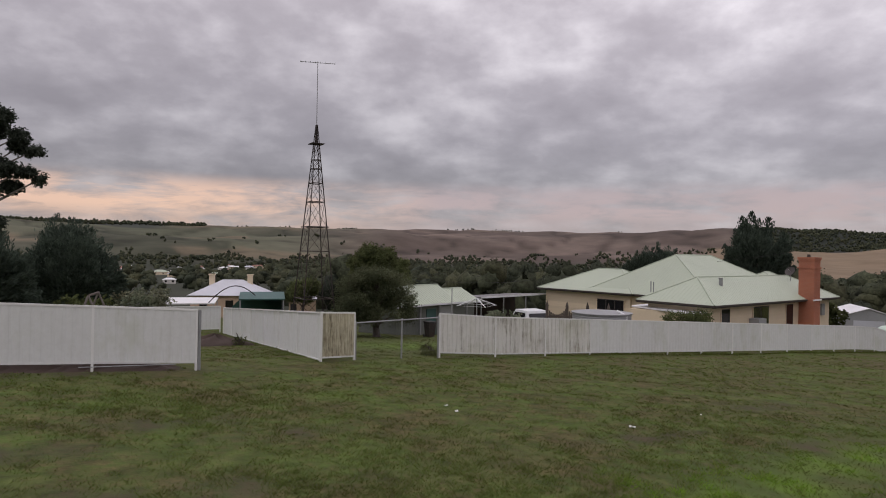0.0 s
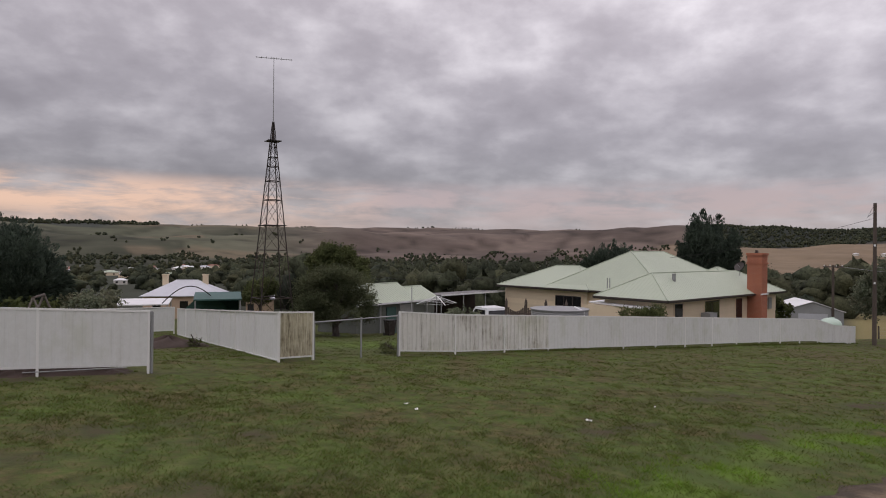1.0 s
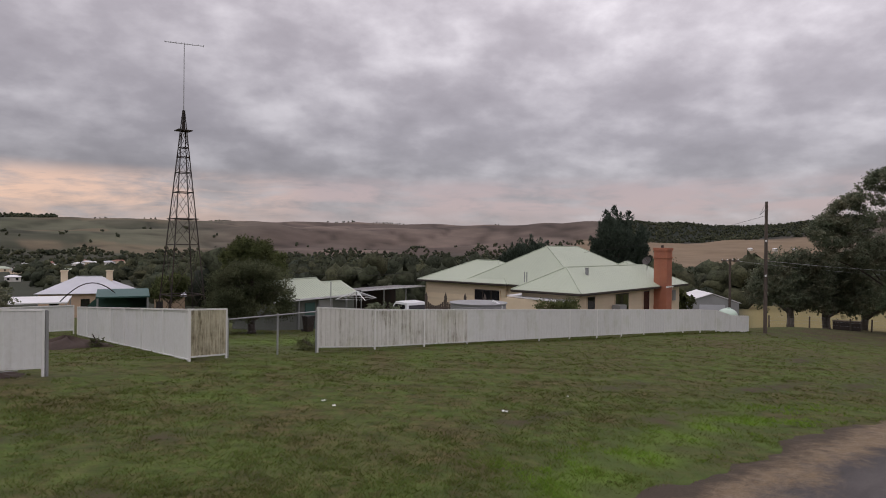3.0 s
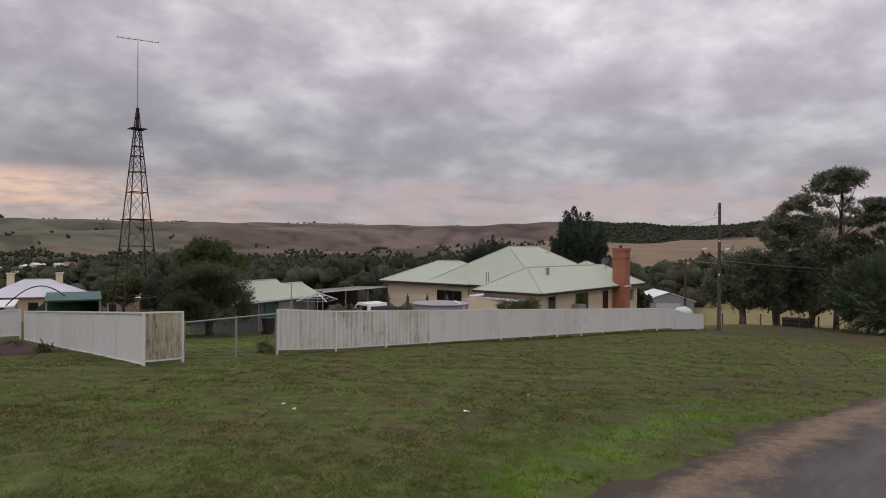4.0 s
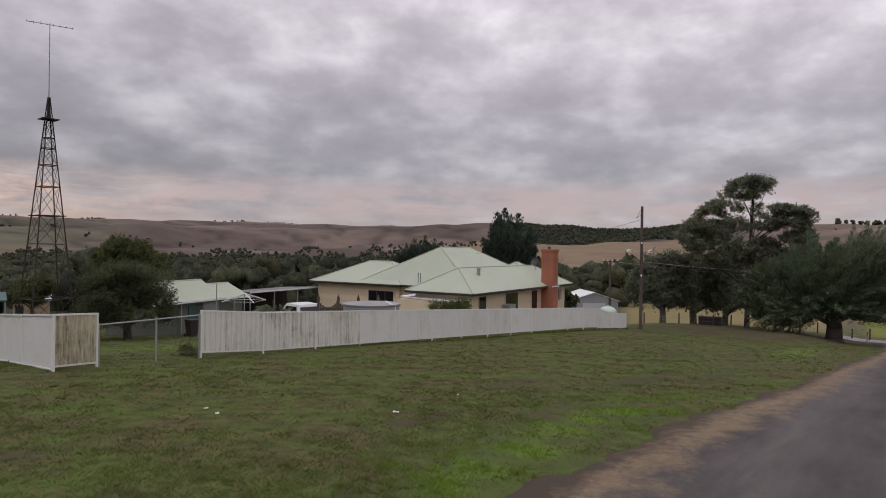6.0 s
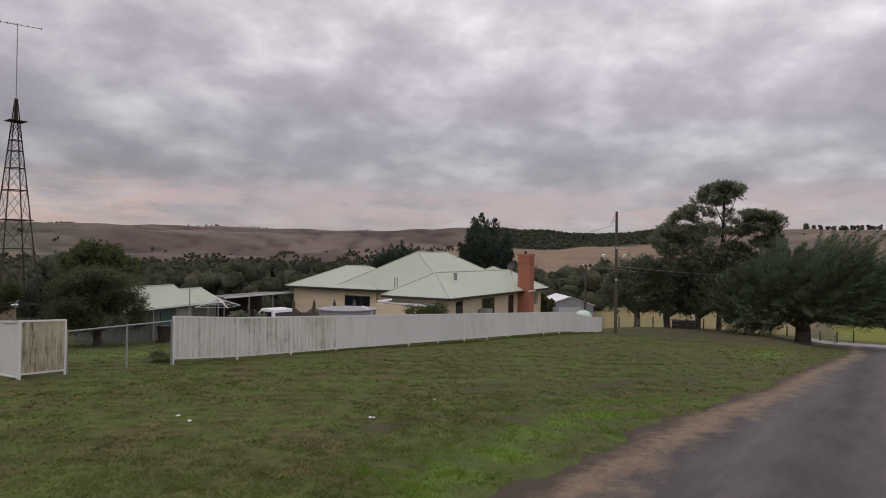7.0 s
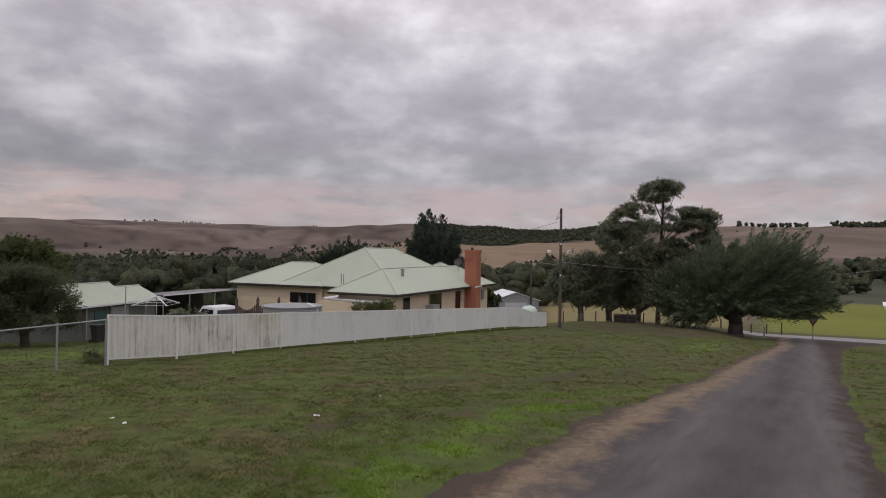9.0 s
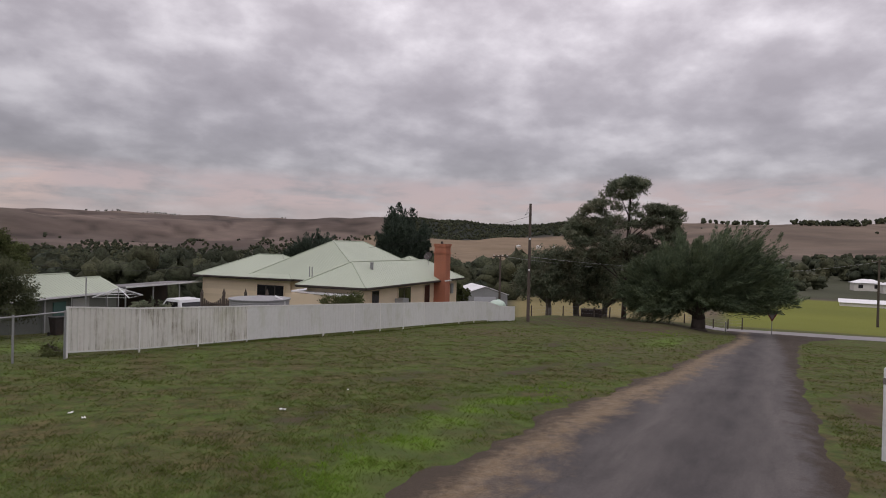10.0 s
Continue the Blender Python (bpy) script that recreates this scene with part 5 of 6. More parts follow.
def car():
    at = polar(8.2, 36.5)
    z = ground_z(*at)
    root = thing("utility_vehicle", (*at, z), "white utility vehicle parked behind the fence", "car", turn=118)
    body = [(-2.3, 0.5), (-2.3, 1.05), (-1.0, 1.12), (-0.55, 1.15), (1.1, 1.15), (2.2, 1.0), (2.35, 0.5)]
    cab = [(-0.75, 1.12), (-0.55, 1.86), (0.55, 1.9), (1.15, 1.15)]

    def prism(prof, w0, w1):
        n = len(prof)
        top = max(p[1] for p in prof)
        sh = Shape()
        v = [(x, (-w0 if zz < top - 0.3 else -w1), zz) for x, zz in prof] + [(x, (w0 if zz < top - 0.3 else w1), zz) for x, zz in prof]
        return sh.add(v, [tuple(range(n)), tuple(range(2 * n - 1, n - 1, -1))] + [(i, i + n, (i + 1) % n + n, (i + 1) % n) for i in range(n)])

    part("body", prism(body, 0.88, 0.88), PLASTIC, root)
    part("cab", prism(cab, 0.84, 0.7), PLASTIC, root)
    for s in (-1, 1):
        part("side_window", Shape().slab([(-0.55, s * 0.83, 1.2), (0.95, s * 0.83, 1.2), (0.5, s * 0.745, 1.75), (-0.45, s * 0.745, 1.75)], s * 0.02), GLASS, root)
    part("windscreen", Shape().slab([(1.14, -0.72, 1.2), (1.14, 0.72, 1.2), (0.66, 0.64, 1.82), (0.66, -0.64, 1.82)], 0.02), GLASS, root)
    for x in (-1.45, 1.45):
        for s in (-1, 1):
            w = part("wheel", Shape().rod((x, s * 0.72, 0.36), (x, s * 0.92, 0.36), 0.36, n=18), RUBBER, root)
            part("rim", Shape().rod((x, s * 0.9, 0.36), (x, s * 0.935, 0.36), 0.2, n=14), GALV, w)
    part("rear_window", Shape().slab([(-0.745, -0.66, 1.25), (-0.745, 0.66, 1.25), (-0.62, 0.6, 1.72), (-0.62, -0.6, 1.72)], -0.02), GLASS, root)
    part("tailgate", Shape().box((-2.34, -0.8, 0.55), (-2.3, 0.8, 1.02)), PLASTIC, root)


car()


def paling_fence():
    a, b = Vector(polar(9.6, 31.4)), Vector(polar(15.2, 30.9))
    d = (b - a).normalized()
    root = thing("paling_fence", (*a, 0), "weathered paling fence with scalloped top and pointed posts", "fence")
    L, n = (b - a).length, 34
    back = Vector((-d.y, d.x))
    for i in range(n):
        u = L * i / n
        k = (i % 11) / 10
        top = 0.24 + 0.30 * (2 * k - 1) ** 2
        p, q = d * u, d * (u + L / n - 0.012)
        g = ground_z(a.x + p.x, a.y + p.y) - 0.3
        sh = Shape().slab([(p.x, p.y, g), (q.x, q.y, g), (q.x, q.y, top), (p.x, p.y, top)], 0.018)
        part("paling", sh, TIMBER, root)
    for i in range(0, n + 1, 11):
        p = d * (L * i / n) + back * 0.06
        g = ground_z(a.x + p.x, a.y + p.y) - 0.3
        part("post", Shape().box((p.x - 0.06, p.y - 0.06, g), (p.x + 0.06, p.y + 0.06, 0.66)).rod((p.x, p.y, 0.66), (p.x, p.y, 0.92), 0.085, 0.005, 4), TIMBER, root)
    for z in (-0.6, 0.15):
        p, q = back * 0.03, d * L + back * 0.03
        part("rail", Shape().rod((p.x, p.y, z), (q.x, q.y, z), 0.04, n=4), TIMBER, root)


paling_fence()


def water_tank():
    at = polar(14.45, 29.3)
    root = thing("water_tank", (*at, 0), "low round grey corrugated water tank with pale lid", "tank")
    g, top, r = ground_z(*at) - 0.3, 0.58, 1.32
    sh, n = Shape(), 40
    rows = int((top - g) / 0.04)
    for i in range(rows + 1):
        z = g + (top - g) * i / rows
        rr = r + 0.012 * math.sin(i * math.pi / 1.0 + 0.5 * math.pi * (i % 2))
        sh.v += [(rr * math.cos(2 * math.pi * j / n), rr * math.sin(2 * math.pi * j / n), z) for j in range(n)]
    sh.f = [(i * n + j, i * n + (j + 1) % n, (i + 1) * n + (j + 1) % n, (i + 1) * n + j) for i in range(rows) for j in range(n)]
    part("tank_wall", sh, GALV, root)
    part("lid", Shape().rod((0, 0, top), (0, 0, top + 0.04), r + 0.05, n=40).rod((0, 0, top + 0.04), (0, 0, top + 0.11), r, 0.15, 40), GALV, root, "pale conical lid")
    x, y = polar(16.6, 28.6)
    part("downpipe", Shape().rod((x - at[0], y - at[1], g), (x - at[0], y - at[1], 0.55), 0.045).rod((x - at[0], y - at[1], 0.55), (x - at[0] - 0.35, y - at[1] + 0.3, 0.75), 0.045), PLASTIC, root, "white downpipe")


water_tank()


def clothes_hoist():
    at = polar(3.2, 33)
    g, z = ground_z(*at), 0.86
    root = thing("clothes_hoist", (*at, 0), "white rotary clothes hoist with bare lines", "clothes line", turn=20)
    part("pole", Shape().rod((0, 0, g - 0.2), (0, 0, z), 0.03), GALV, root)
    for i in range(4):
        c, s = math.cos(i * math.pi / 2), math.sin(i * math.pi / 2)
        part("arm", Shape().rod((0, 0, z - 0.02), (c * 1.15, s * 1.15, z - 0.42), 0.022), PLASTIC, root)
        c2, s2 = math.cos((i + 1) * math.pi / 2), math.sin((i + 1) * math.pi / 2)
        for k in (0.45, 0.7, 0.98):
            zz = z - 0.02 - 0.40 * k
            part("line", Shape().rod((c * 1.15 * k, s * 1.15 * k, zz), (c2 * 1.15 * k, s2 * 1.15 * k, zz), 0.006, n=4), PLASTIC, root)
    x, y = polar(0.9, 31)
    gg = ground_z(x, y)
    tagged(part("pipe_post", Shape().rod((x, y, gg - 0.2), (x, y, 1.45), 0.025), GALV), "thin galvanised pipe post in the yard", "post")


clothes_hoist()


# the white-roofed house further down
def far_house():
    at = polar(-18.7, 82)
    g = ground_z(*at)
    root = thing("house", (*at, 0), "old cottage with white hipped roof and two cream chimneys", "house", turn=8)
    block(root, -4.3, 4.3, -3.0, 3.0, -2.3, g - 0.5, 0.52, TAN, ZINC, 0.35)
    for x in (-2.5, 2.1):
        c = part("chimney", Shape().box((x - 0.3, -0.3, -1.2), (x + 0.3, 0.3, 0.02)), CREAM, root, "cream chimney")
        part("chimney_cap", Shape().box((x - 0.37, -0.37, 0.02), (x + 0.37, 0.37, 0.16)), CREAM, c)
    for x in (-2.8, 0.2, 2.6):
        part("window", Shape().box((x - 0.45, -3.03, -4.3), (x + 0.45, -2.99, -2.9)), GLASS, root)


far_house()


def flat_roof(name, head, el, dist, size, mat, label, turn, height_off=0.0, wall=None):
    p = seen_at(head, el, dist)
    g = ground_z(p.x, p.y)
    root = thing(name, (p.x, p.y, 0), label, name.replace("_", " "), turn=turn)
    x, y = size
    part("roof", Shape().slab([(0, 0, p.z), (x, 0, p.z), (x, y, p.z + 0.3), (0, y, p.z + 0.3)], 0.09), mat, root)
    for u in (0.1, x - 0.1):
        for v in (0.1, y - 0.1):
            part("post", Shape().rod((u, v, g - 0.5), (u, v, p.z), 0.05), GALV, root)
    if wall:
        part("back_wall", Shape().box((0.05, y - 0.1, g - 0.5), (x - 0.05, y - 0.02, p.z + 0.2)), wall, root)
        part("side_wall", Shape().box((x - 0.12, 0.3, g - 0.5), (x - 0.06, y - 0.1, p.z)), wall, root)
    return root


flat_roof("patio", -24.3, -4.6, 58, (4.2, 3.0), WHITEROOF, "white flat patio roof on posts", 14)
flat_roof("garden_shelter", -18.2, -4.3, 42, (2.9, 2.6), BLUEGREEN, "green sheet shelter hung with shadecloth", 16, 0, SHADECLOTH)
p = seen_at(-19.2, -5.2, 43)
tunnel = thing("shade_house", (p.x, p.y, 0), "arched frame covered in dark green shadecloth", "shade house", turn=14)
arc = [(-1.1 + 2.9 * k / 12, 0, p.z - 0.2 + 1.75 * math.sin(math.pi * (0.12 + 0.66 * k / 12))) for k in range(13)]
part("hoop", Shape().pipe(arc, [0.035] * 13, 6), RUST, tunnel, "dark bent pipe hoop")
cloth = Shape()
for k in range(13):
    x = 0.3 + 2.4 * k / 12
    cloth.v += [(x, 0.5, p.z - 2.5), (x, 0.5, p.z + 0.75 * math.sin(math.pi * k / 12) + 0.15)]
cloth.f = [(2 * k, 2 * k + 2, 2 * k + 3, 2 * k + 1) for k in range(12)]
part("cloth", cloth, SHADECLOTH, tunnel)

def added_bin(head, dist, mat, label, turn):
    x, y = polar(head, dist)
    root = thing("added_bin", (x, y, ground_z(x, y)), label, "bin", "bins", turn=turn)
    part("body", Shape().add([(-.2, -.2, .05), (.2, -.2, .05), (.2, .2, .05), (-.2, .2, .05), (-.27, -.28, .92), (.27, -.28, .92), (.27, .28, .92), (-.27, .28, .92)],
         [(0, 3, 2, 1), (4, 5, 6, 7), (0, 1, 5, 4), (1, 2, 6, 5), (2, 3, 7, 6), (3, 0, 4, 7)]), mat, root)
    part("lid", Shape().box((-.29, -.31, .92), (.29, .31, .98), None, 0.02), RUBBER, root)
    for sx in (-1, 1):
        part("wheel", Shape().rod((sx * .24, .24, .1), (sx * .29, .24, .1), 0.1, n=12), RUBBER, root)


# Bin shape added in place of an unclear dark thing beside the shed.
added_bin(-1.1, 37.6, RUST, "dark bin-shaped stand-in for unclear clutter beside the shed", 35)

p = seen_at(-13.9, -4.35, 47)
tan_shed = thing("garden_shed", (p.x, p.y, 0), "small tan garden shed with a dark doorway", "shed", turn=12)
g0 = ground_z(p.x, p.y) - 0.6
part("wall", Shape().box((0, 0, g0), (1.95, 2.0, p.z)), TAN, tan_shed)
part("roof", Shape().slab([(-0.1, -0.1, p.z), (2.05, -0.1, p.z), (2.05, 2.1, p.z + 0.2), (-0.1, 2.1, p.z + 0.2)], 0.06), ZINC, tan_shed)
# No opening is cut: a flat black panel paints the dark inside the doorway.
part("doorway", Shape().box((0.12, -0.02, g0), (0.55, 0.01, p.z - 0.35)), RUBBER, tan_shed, "flat black panel standing for the dark of an open doorway")


# swing frame behind the road fence
p = seen_at(-29.5, -3.85, 27)
swing = thing("swing_frame", (p.x, p.y, 0), "bare pale pole swing frame", "swing frame", turn=30)
g0 = ground_z(p.x, p.y) - 0.2
part("top_bar", Shape().rod((-0.1, 0, p.z), (0.25, 1.8, p.z), 0.05), TIMBER, swing)
for x, y in ((-0.75, -0.1), (0.65, -0.1), (-0.4, 1.8), (1.0, 1.8)):
    part("leg", Shape().rod((x, y, g0), (-0.1 + 0.19 * y, y if y > 0 else 0, p.z), 0.04), PALEBARK, swing)


# earth heap at the end of the drive
def heap():
    at = polar(-20.2, 25.5)
    sh, n, m = Shape(), 28, 10
    for i in range(m + 1):
        for j in range(n):
            k, a = i / m, 2 * math.pi * j / n
            rr = 1.15 * k * (1 + 0.18 * math.sin(3 * a) + 0.1 * math.sin(7 * a))
            x, y = at[0] + rr * math.cos(a) * 1.2, at[1] + rr * math.sin(a)
            z = ground_z(x, y) + 0.36 * (1 - k) ** 0.6 * (1 + 0.25 * math.sin(5 * a + 6 * k)) - 0.05 * k
            sh.v.append((x, y, z))
    sh.f = [(i * n + j, i * n + n + j, i * n + n + (j + 1) % n, i * n + (j + 1) % n) for i in range(m) for j in range(n)]
    tagged(part("earth_mound", sh, EARTH, smooth=True), "mound of bare red-brown earth on the grass", "earth mound")


heap()


def soil_bank():
    """Clods banked under the road fence, the shadow of the gap put into their dark colour."""
    sh, n, m = Shape(), 90, 8
    rr = random.Random(17)
    for i in range(n + 1):
        for j in range(m + 1):
            s, k = -9.5 + 12.2 * i / n, j / m
            x, y = lane(s, 15.9 + 0.95 * k)
            lift = math.sin(math.pi * k) * (0.17 + rr.uniform(-0.06, 0.09)) * min(1, i / 4, (n - i) / 6)
            sh.v.append((x, y, ground_z(x, y) - 0.02 + lift))
    sh.f = [(i * (m + 1) + j, (i + 1) * (m + 1) + j, (i + 1) * (m + 1) + j + 1, i * (m + 1) + j + 1) for i in range(n) for j in range(m)]
    tagged(part("soil_bank", sh, EARTH), "low bank of bare earth under the fence, darkened for the shade there", "earth bank")


soil_bank()


def shrub(head, el, dist, w, h, leaves, size, leaf, label, seed):
    p = seen_at(head, el, dist)
    g = ground_z(p.x, p.y)
    root = thing("shrub", (p.x, p.y, g), label, "shrub")
    r = random.Random(seed)
    clumps = []
    for i in range(14):
        clumps.append((r.uniform(-.7, .7) * w, r.uniform(-.6, .6) * w, (p.z - g) * r.uniform(0.3, 0.86), w * 0.42, w * 0.42, h * 0.24))
    part("stems", limbs((0, 0, 0), (0, 0, (p.z - g) * 0.7), 0.06, 0.02, [c[:3] for c in clumps[::3]], seed, 0.05), BARK, root)
    part("crown", leaf_cloud(clumps, leaves, size, seed, leaf, spray=0.3), leaf, root)


shrub(21.7, -4.25, 33.4, 1.0, 1.3, 13000, 0.055, BUSHLEAF, "dense green shrub behind the boundary fence", 41)
shrub(-25.6, -3.0, 44, 1.6, 1.6, 5000, 0.10, PINELEAF, "bare-looking brown shrub behind the fence", 42)
shrub(-29.5, -4.0, 33, 1.2, 0.8, 2500, 0.12, BUSHLEAF, "yellow-green shrub over the fence top", 43)
shrub(-18.0, -7.75, 25.0, 0.16, 0.18, 400, 0.04, BUSHLEAF, "low weedy tuft beside the white fence", 44)
shrub(-1.0, -8.7, 22.4, 0.32, 0.25, 900, 0.05, BUSHLEAF, "low weeds growing through the wire fence", 45)
shrub(5.6, -5.1, 30.2, 0.8, 0.5, 2500, 0.09, PINELEAF, "dry reddish hedge behind the fence", 46)
shrub(31.9, -3.6, 56, 1.2, 2.2, 5000, 0.15, BUSHLEAF, "yellow-green shrub past the end of the house", 47)


# ---------- past the end of the fence ----------
p = seen_at(32.5, -4.5, 60)
steel_shed = thing("steel_shed", (p.x, p.y, 0), "grey steel shed with pale gable roof", "shed", turn=-18)
g0 = ground_z(p.x, p.y) - 0.6
part("wall", Shape().add([(0, 0, g0), (4.6, 0, g0), (4.6, 5, g0), (0, 5, g0), (0, 0, p.z), (4.6, 0, p.z), (4.6, 5, p.z), (0, 5, p.z), (2.3, 0, p.z + 0.75), (2.3, 5, p.z + 0.75)],
     [(0, 1, 5, 8, 4), (1, 2, 6, 5), (2, 3, 7, 9, 6), (3, 0, 4, 7)]), GALV, steel_shed)
part("roof", Shape().slab([(-0.15, -0.1, p.z - 0.03), (2.3, -0.1, p.z + 0.79), (2.3, 5.1, p.z + 0.79), (-0.15, 5.1, p.z - 0.03)], -0.05).slab([(2.3, -0.1, p.z + 0.79), (4.75, -0.1, p.z - 0.03), (4.75, 5.1, p.z - 0.03), (2.3, 5.1, p.z + 0.79)], -0.05), WHITEROOF, steel_shed)
part("roller_door", Shape().box((1.2, -0.03, g0), (3.4, 0.0, p.z - 0.2)), ZINC, steel_shed)

at = polar(35.8, 52.2)
g0 = ground_z(*at)
tank = thing("poly_tank", (*at, g0), "pale green domed water tank behind the fence end", "tank")
dome = Shape()
prof = [(0.72, -0.2), (0.72, 1.15), (0.70, 1.32), (0.60, 1.50), (0.42, 1.63), (0.2, 1.69), (0.001, 1.7)]
for rr, z in prof:
    dome.v += [(rr * math.cos(2 * math.pi * j / 24), rr * math.sin(2 * math.pi * j / 24), z) for j in range(24)]
dome.f = [(i * 24 + j, i * 24 + (j + 1) % 24, i * 24 + 24 + (j + 1) % 24, i * 24 + 24 + j) for i in range(6) for j in range(24)]
part("shell", dome, PALEGREEN, tank, smooth=True)
part("hatch", Shape().rod((0.1, 0, 1.66), (0.1, 0, 1.75), 0.16, n=16), PALEGREEN, tank)


def pole(head, dist, top_el, girth, label, arms):
    at = polar(head, dist)
    g, top = ground_z(*at), EYE + dist * math.tan(radians(top_el))
    root = thing("power_pole", (*at, g), label, "power pole", turn=-head)
    h = top - g
    part("shaft", Shape().rod((0, 0, -0.4), (0, 0, h), girth, girth * 0.72, 12), TIMBER, root)
    for z, w in arms:
        a = part("crossarm", Shape().box((-w, -0.14, h - z - 0.06), (w, -0.04, h - z + 0.04)), TIMBER, root)
        for x in (-w * 0.85, -w * 0.3, w * 0.3, w * 0.85):
            part("insulator", Shape().rod((x, -0.09, h - z + 0.04), (x, -0.09, h - z + 0.16), 0.03, n=8), PLASTIC, a)
    return at, top, root


main_at, main_top, main_pole = pole(38.62, 50.3, 4.0, 0.135, "tall weathered timber power pole at the fence end", [])
hh = main_top - ground_z(*main_at)
part("bracket", Shape().rod((0, -0.1, hh - 0.55), (-0.42, -0.1, hh - 0.95), 0.02).rod((-0.1, -0.1, hh - 0.25), (-0.42, -0.1, hh - 0.95), 0.012), GALV, main_pole, "small steel stay bracket")
for z in (2.9, 5.4):
    part("plate", Shape().box((-0.06, -0.17, hh - z), (0.06, -0.14, hh - z + 0.14)), PLASTIC, main_pole, "small white plate")
second_at, second_top, _ = pole(35.95, 61, -0.75, 0.12, "short timber power pole with a crossarm", [(0.15, 0.75)])
far_at, far_top, _ = pole(65.72, 98, -0.3, 0.16, "timber power pole beyond the highway", [(0.3, 0.9)])


def wire(a, b, sag, r, label, mat=RUBBER):
    a, b = Vector(a), Vector(b)
    pts = [a.lerp(b, k / 24) - Vector((0, 0, sag * 4 * (k / 24) * (1 - k / 24))) for k in range(25)]
    tagged(part("overhead_wire", Shape().pipe(pts, [r] * 25, 4), mat), label, "wire")


wire((*second_at, second_top - 0.1), (*far_at, far_top - 0.3), 1.6, 0.012, "thin pale overhead wire spanning between poles", GALV)
wire((*main_at, 2.45), (*polar(60, 92), 2.2), 0.9, 0.013, "thin pale overhead service wire along the lane", GALV)
wire((*main_at, main_top - 1.0), hp(13, 10, 2.6), 0.5, 0.010, "thin service wire from pole to house")
wire(tuple(seen_at(-3.5, -2.0, 75)), tuple(hp(6, 18.6, 1.1)), 0.6, 0.014, "thin overhead wire reaching the house")


def give_way():
    at = polar(58.7, 62.3)
    g = ground_z(*at)
    root = thing("road_sign", (*at, g), "inverted triangular red-bordered road sign on a post", "road sign", turn=-58.7)
    part("post", Shape().rod((0, 0.03, -0.3), (0, 0.03, 2.12), 0.035), GALV, root)
    tri = lambda s, y, c: [(-0.5 * s, y, c + 0.29 * s), (0.5 * s, y, c + 0.29 * s), (0, y, c - 0.58 * s)]
    part("border", Shape().slab(tri(1.05, -0.02, 1.82), 0.02), SIGNRED, root)
    part("face", Shape().slab(tri(0.66, -0.045, 1.82), 0.012), SIGNBACK, root, "dull pale sign face")


give_way()
for s, w in ((62.8, 3.2), (62.5, -13.0), (73, -30), (73, 6)):
    x, y = lane(s, w)
    gp = thing("guide_post", (x, y, ground_z(x, y)), "white roadside guide post", "guide post", "guide posts", turn=31.8)
    part("post", Shape().box((-0.03, -0.055, -0.2), (0.03, 0.055, 0.95), None, 0.01), PLASTIC, gp)
    part("reflector", Shape().box((-0.034, -0.03, 0.72), (-0.03, 0.03, 0.84)), SIGNRED, gp)
x, y = polar(67.02, 12.1)
wp = thing("marker_post", (x, y, ground_z(x, y)), "white painted timber post on the verge", "post")
part("post", Shape().box((-0.05, -0.05, -0.3), (0.05, 0.05, 1.46), None, 0.01), PLASTIC, wp)
part("band", Shape().box((-0.053, -0.053, 1.2), (0.053, 0.053, 1.3)), SIGNBACK, wp)


def paddock_fence():
    root = thing("paddock_fence", (0, 0, 0), "old post-and-wire paddock fence under the trees", "fence")
    a, b = Vector(polar(38.9, 61)), Vector(polar(56.5, 71))
    last = None
    r = random.Random(3)
    for i in range(15):
        p = a.lerp(b, i / 14)
        g = ground_z(p.x, p.y)
        part("post", Shape().rod((p.x, p.y, g - 0.3), (p.x + r.uniform(-.06, .06), p.y, g + r.uniform(0.95, 1.25)), 0.07, 0.06, 7), TIMBER, root)
        if last:
            for z in (0.35, 0.65, 0.95):
                part("fence_wire", Shape().rod((last[0], last[1], last[2] + z), (p.x, p.y, g + z), 0.006, n=3), GALV, root)
        last = (p.x, p.y, g)


paddock_fence()
x, y = polar(44.2, 64)
tr = thing("water_trough", (x, y, ground_z(x, y)), "dark concrete stock trough under the trees", "trough", turn=-40)
part("basin", Shape().box((-1.0, -0.4, -0.2), (1.0, 0.4, 0.75), None, 0.05), RUST, tr)
part("rim", Shape().box((-1.05, -0.45, 0.75), (1.05, 0.45, 0.82)), TIMBER, tr)


# ---------- town and farms far off ----------
def cottage(name, head, dist, w, d, h, wall, roof, label, group, turn):
    x, y = polar(head, dist)
    g = ground_z(x, y)
    root = thing(name, (x, y, g), label, "house", group, turn=turn)
    block(root, -w / 2, w / 2, -d / 2, d / 2, h, -1.5, 0.42, wall, roof, 0.5, False)
    for k in (-0.27, 0.27):
        part("window", Shape().box((w * k - 0.8, -d / 2 - 0.05, h * 0.35), (w * k + 0.8, -d / 2 - 0.01, h * 0.8)), GLASS, root)
    return root


r = random.Random(8)
LIGHT = weathered("light_weatherboard", (0.62, 0.60, 0.55), (0.4, 0.38, 0.34), 0.6)
REDROOF = weathered("faded_red_roof", (0.22, 0.10, 0.07), (0.14, 0.08, 0.06), 0.6)
for i in range(46):
    roof = r.choice((WHITEROOF, WHITEROOF, ZINC, ZINC, ROOF, REDROOF))
    cottage("house", r.uniform(-28, -16), r.uniform(820, 1300), r.uniform(14, 24), r.uniform(9, 13), r.uniform(3.5, 5), r.choice((LIGHT, TAN, CREAM)), roof,
            {WHITEROOF: "distant town house with a white roof", ZINC: "distant town house with a grey steel roof", ROOF: "distant town house with a pale green roof", REDROOF: "distant town house with a faded red roof"}[roof], "town houses", r.uniform(-30, 60))
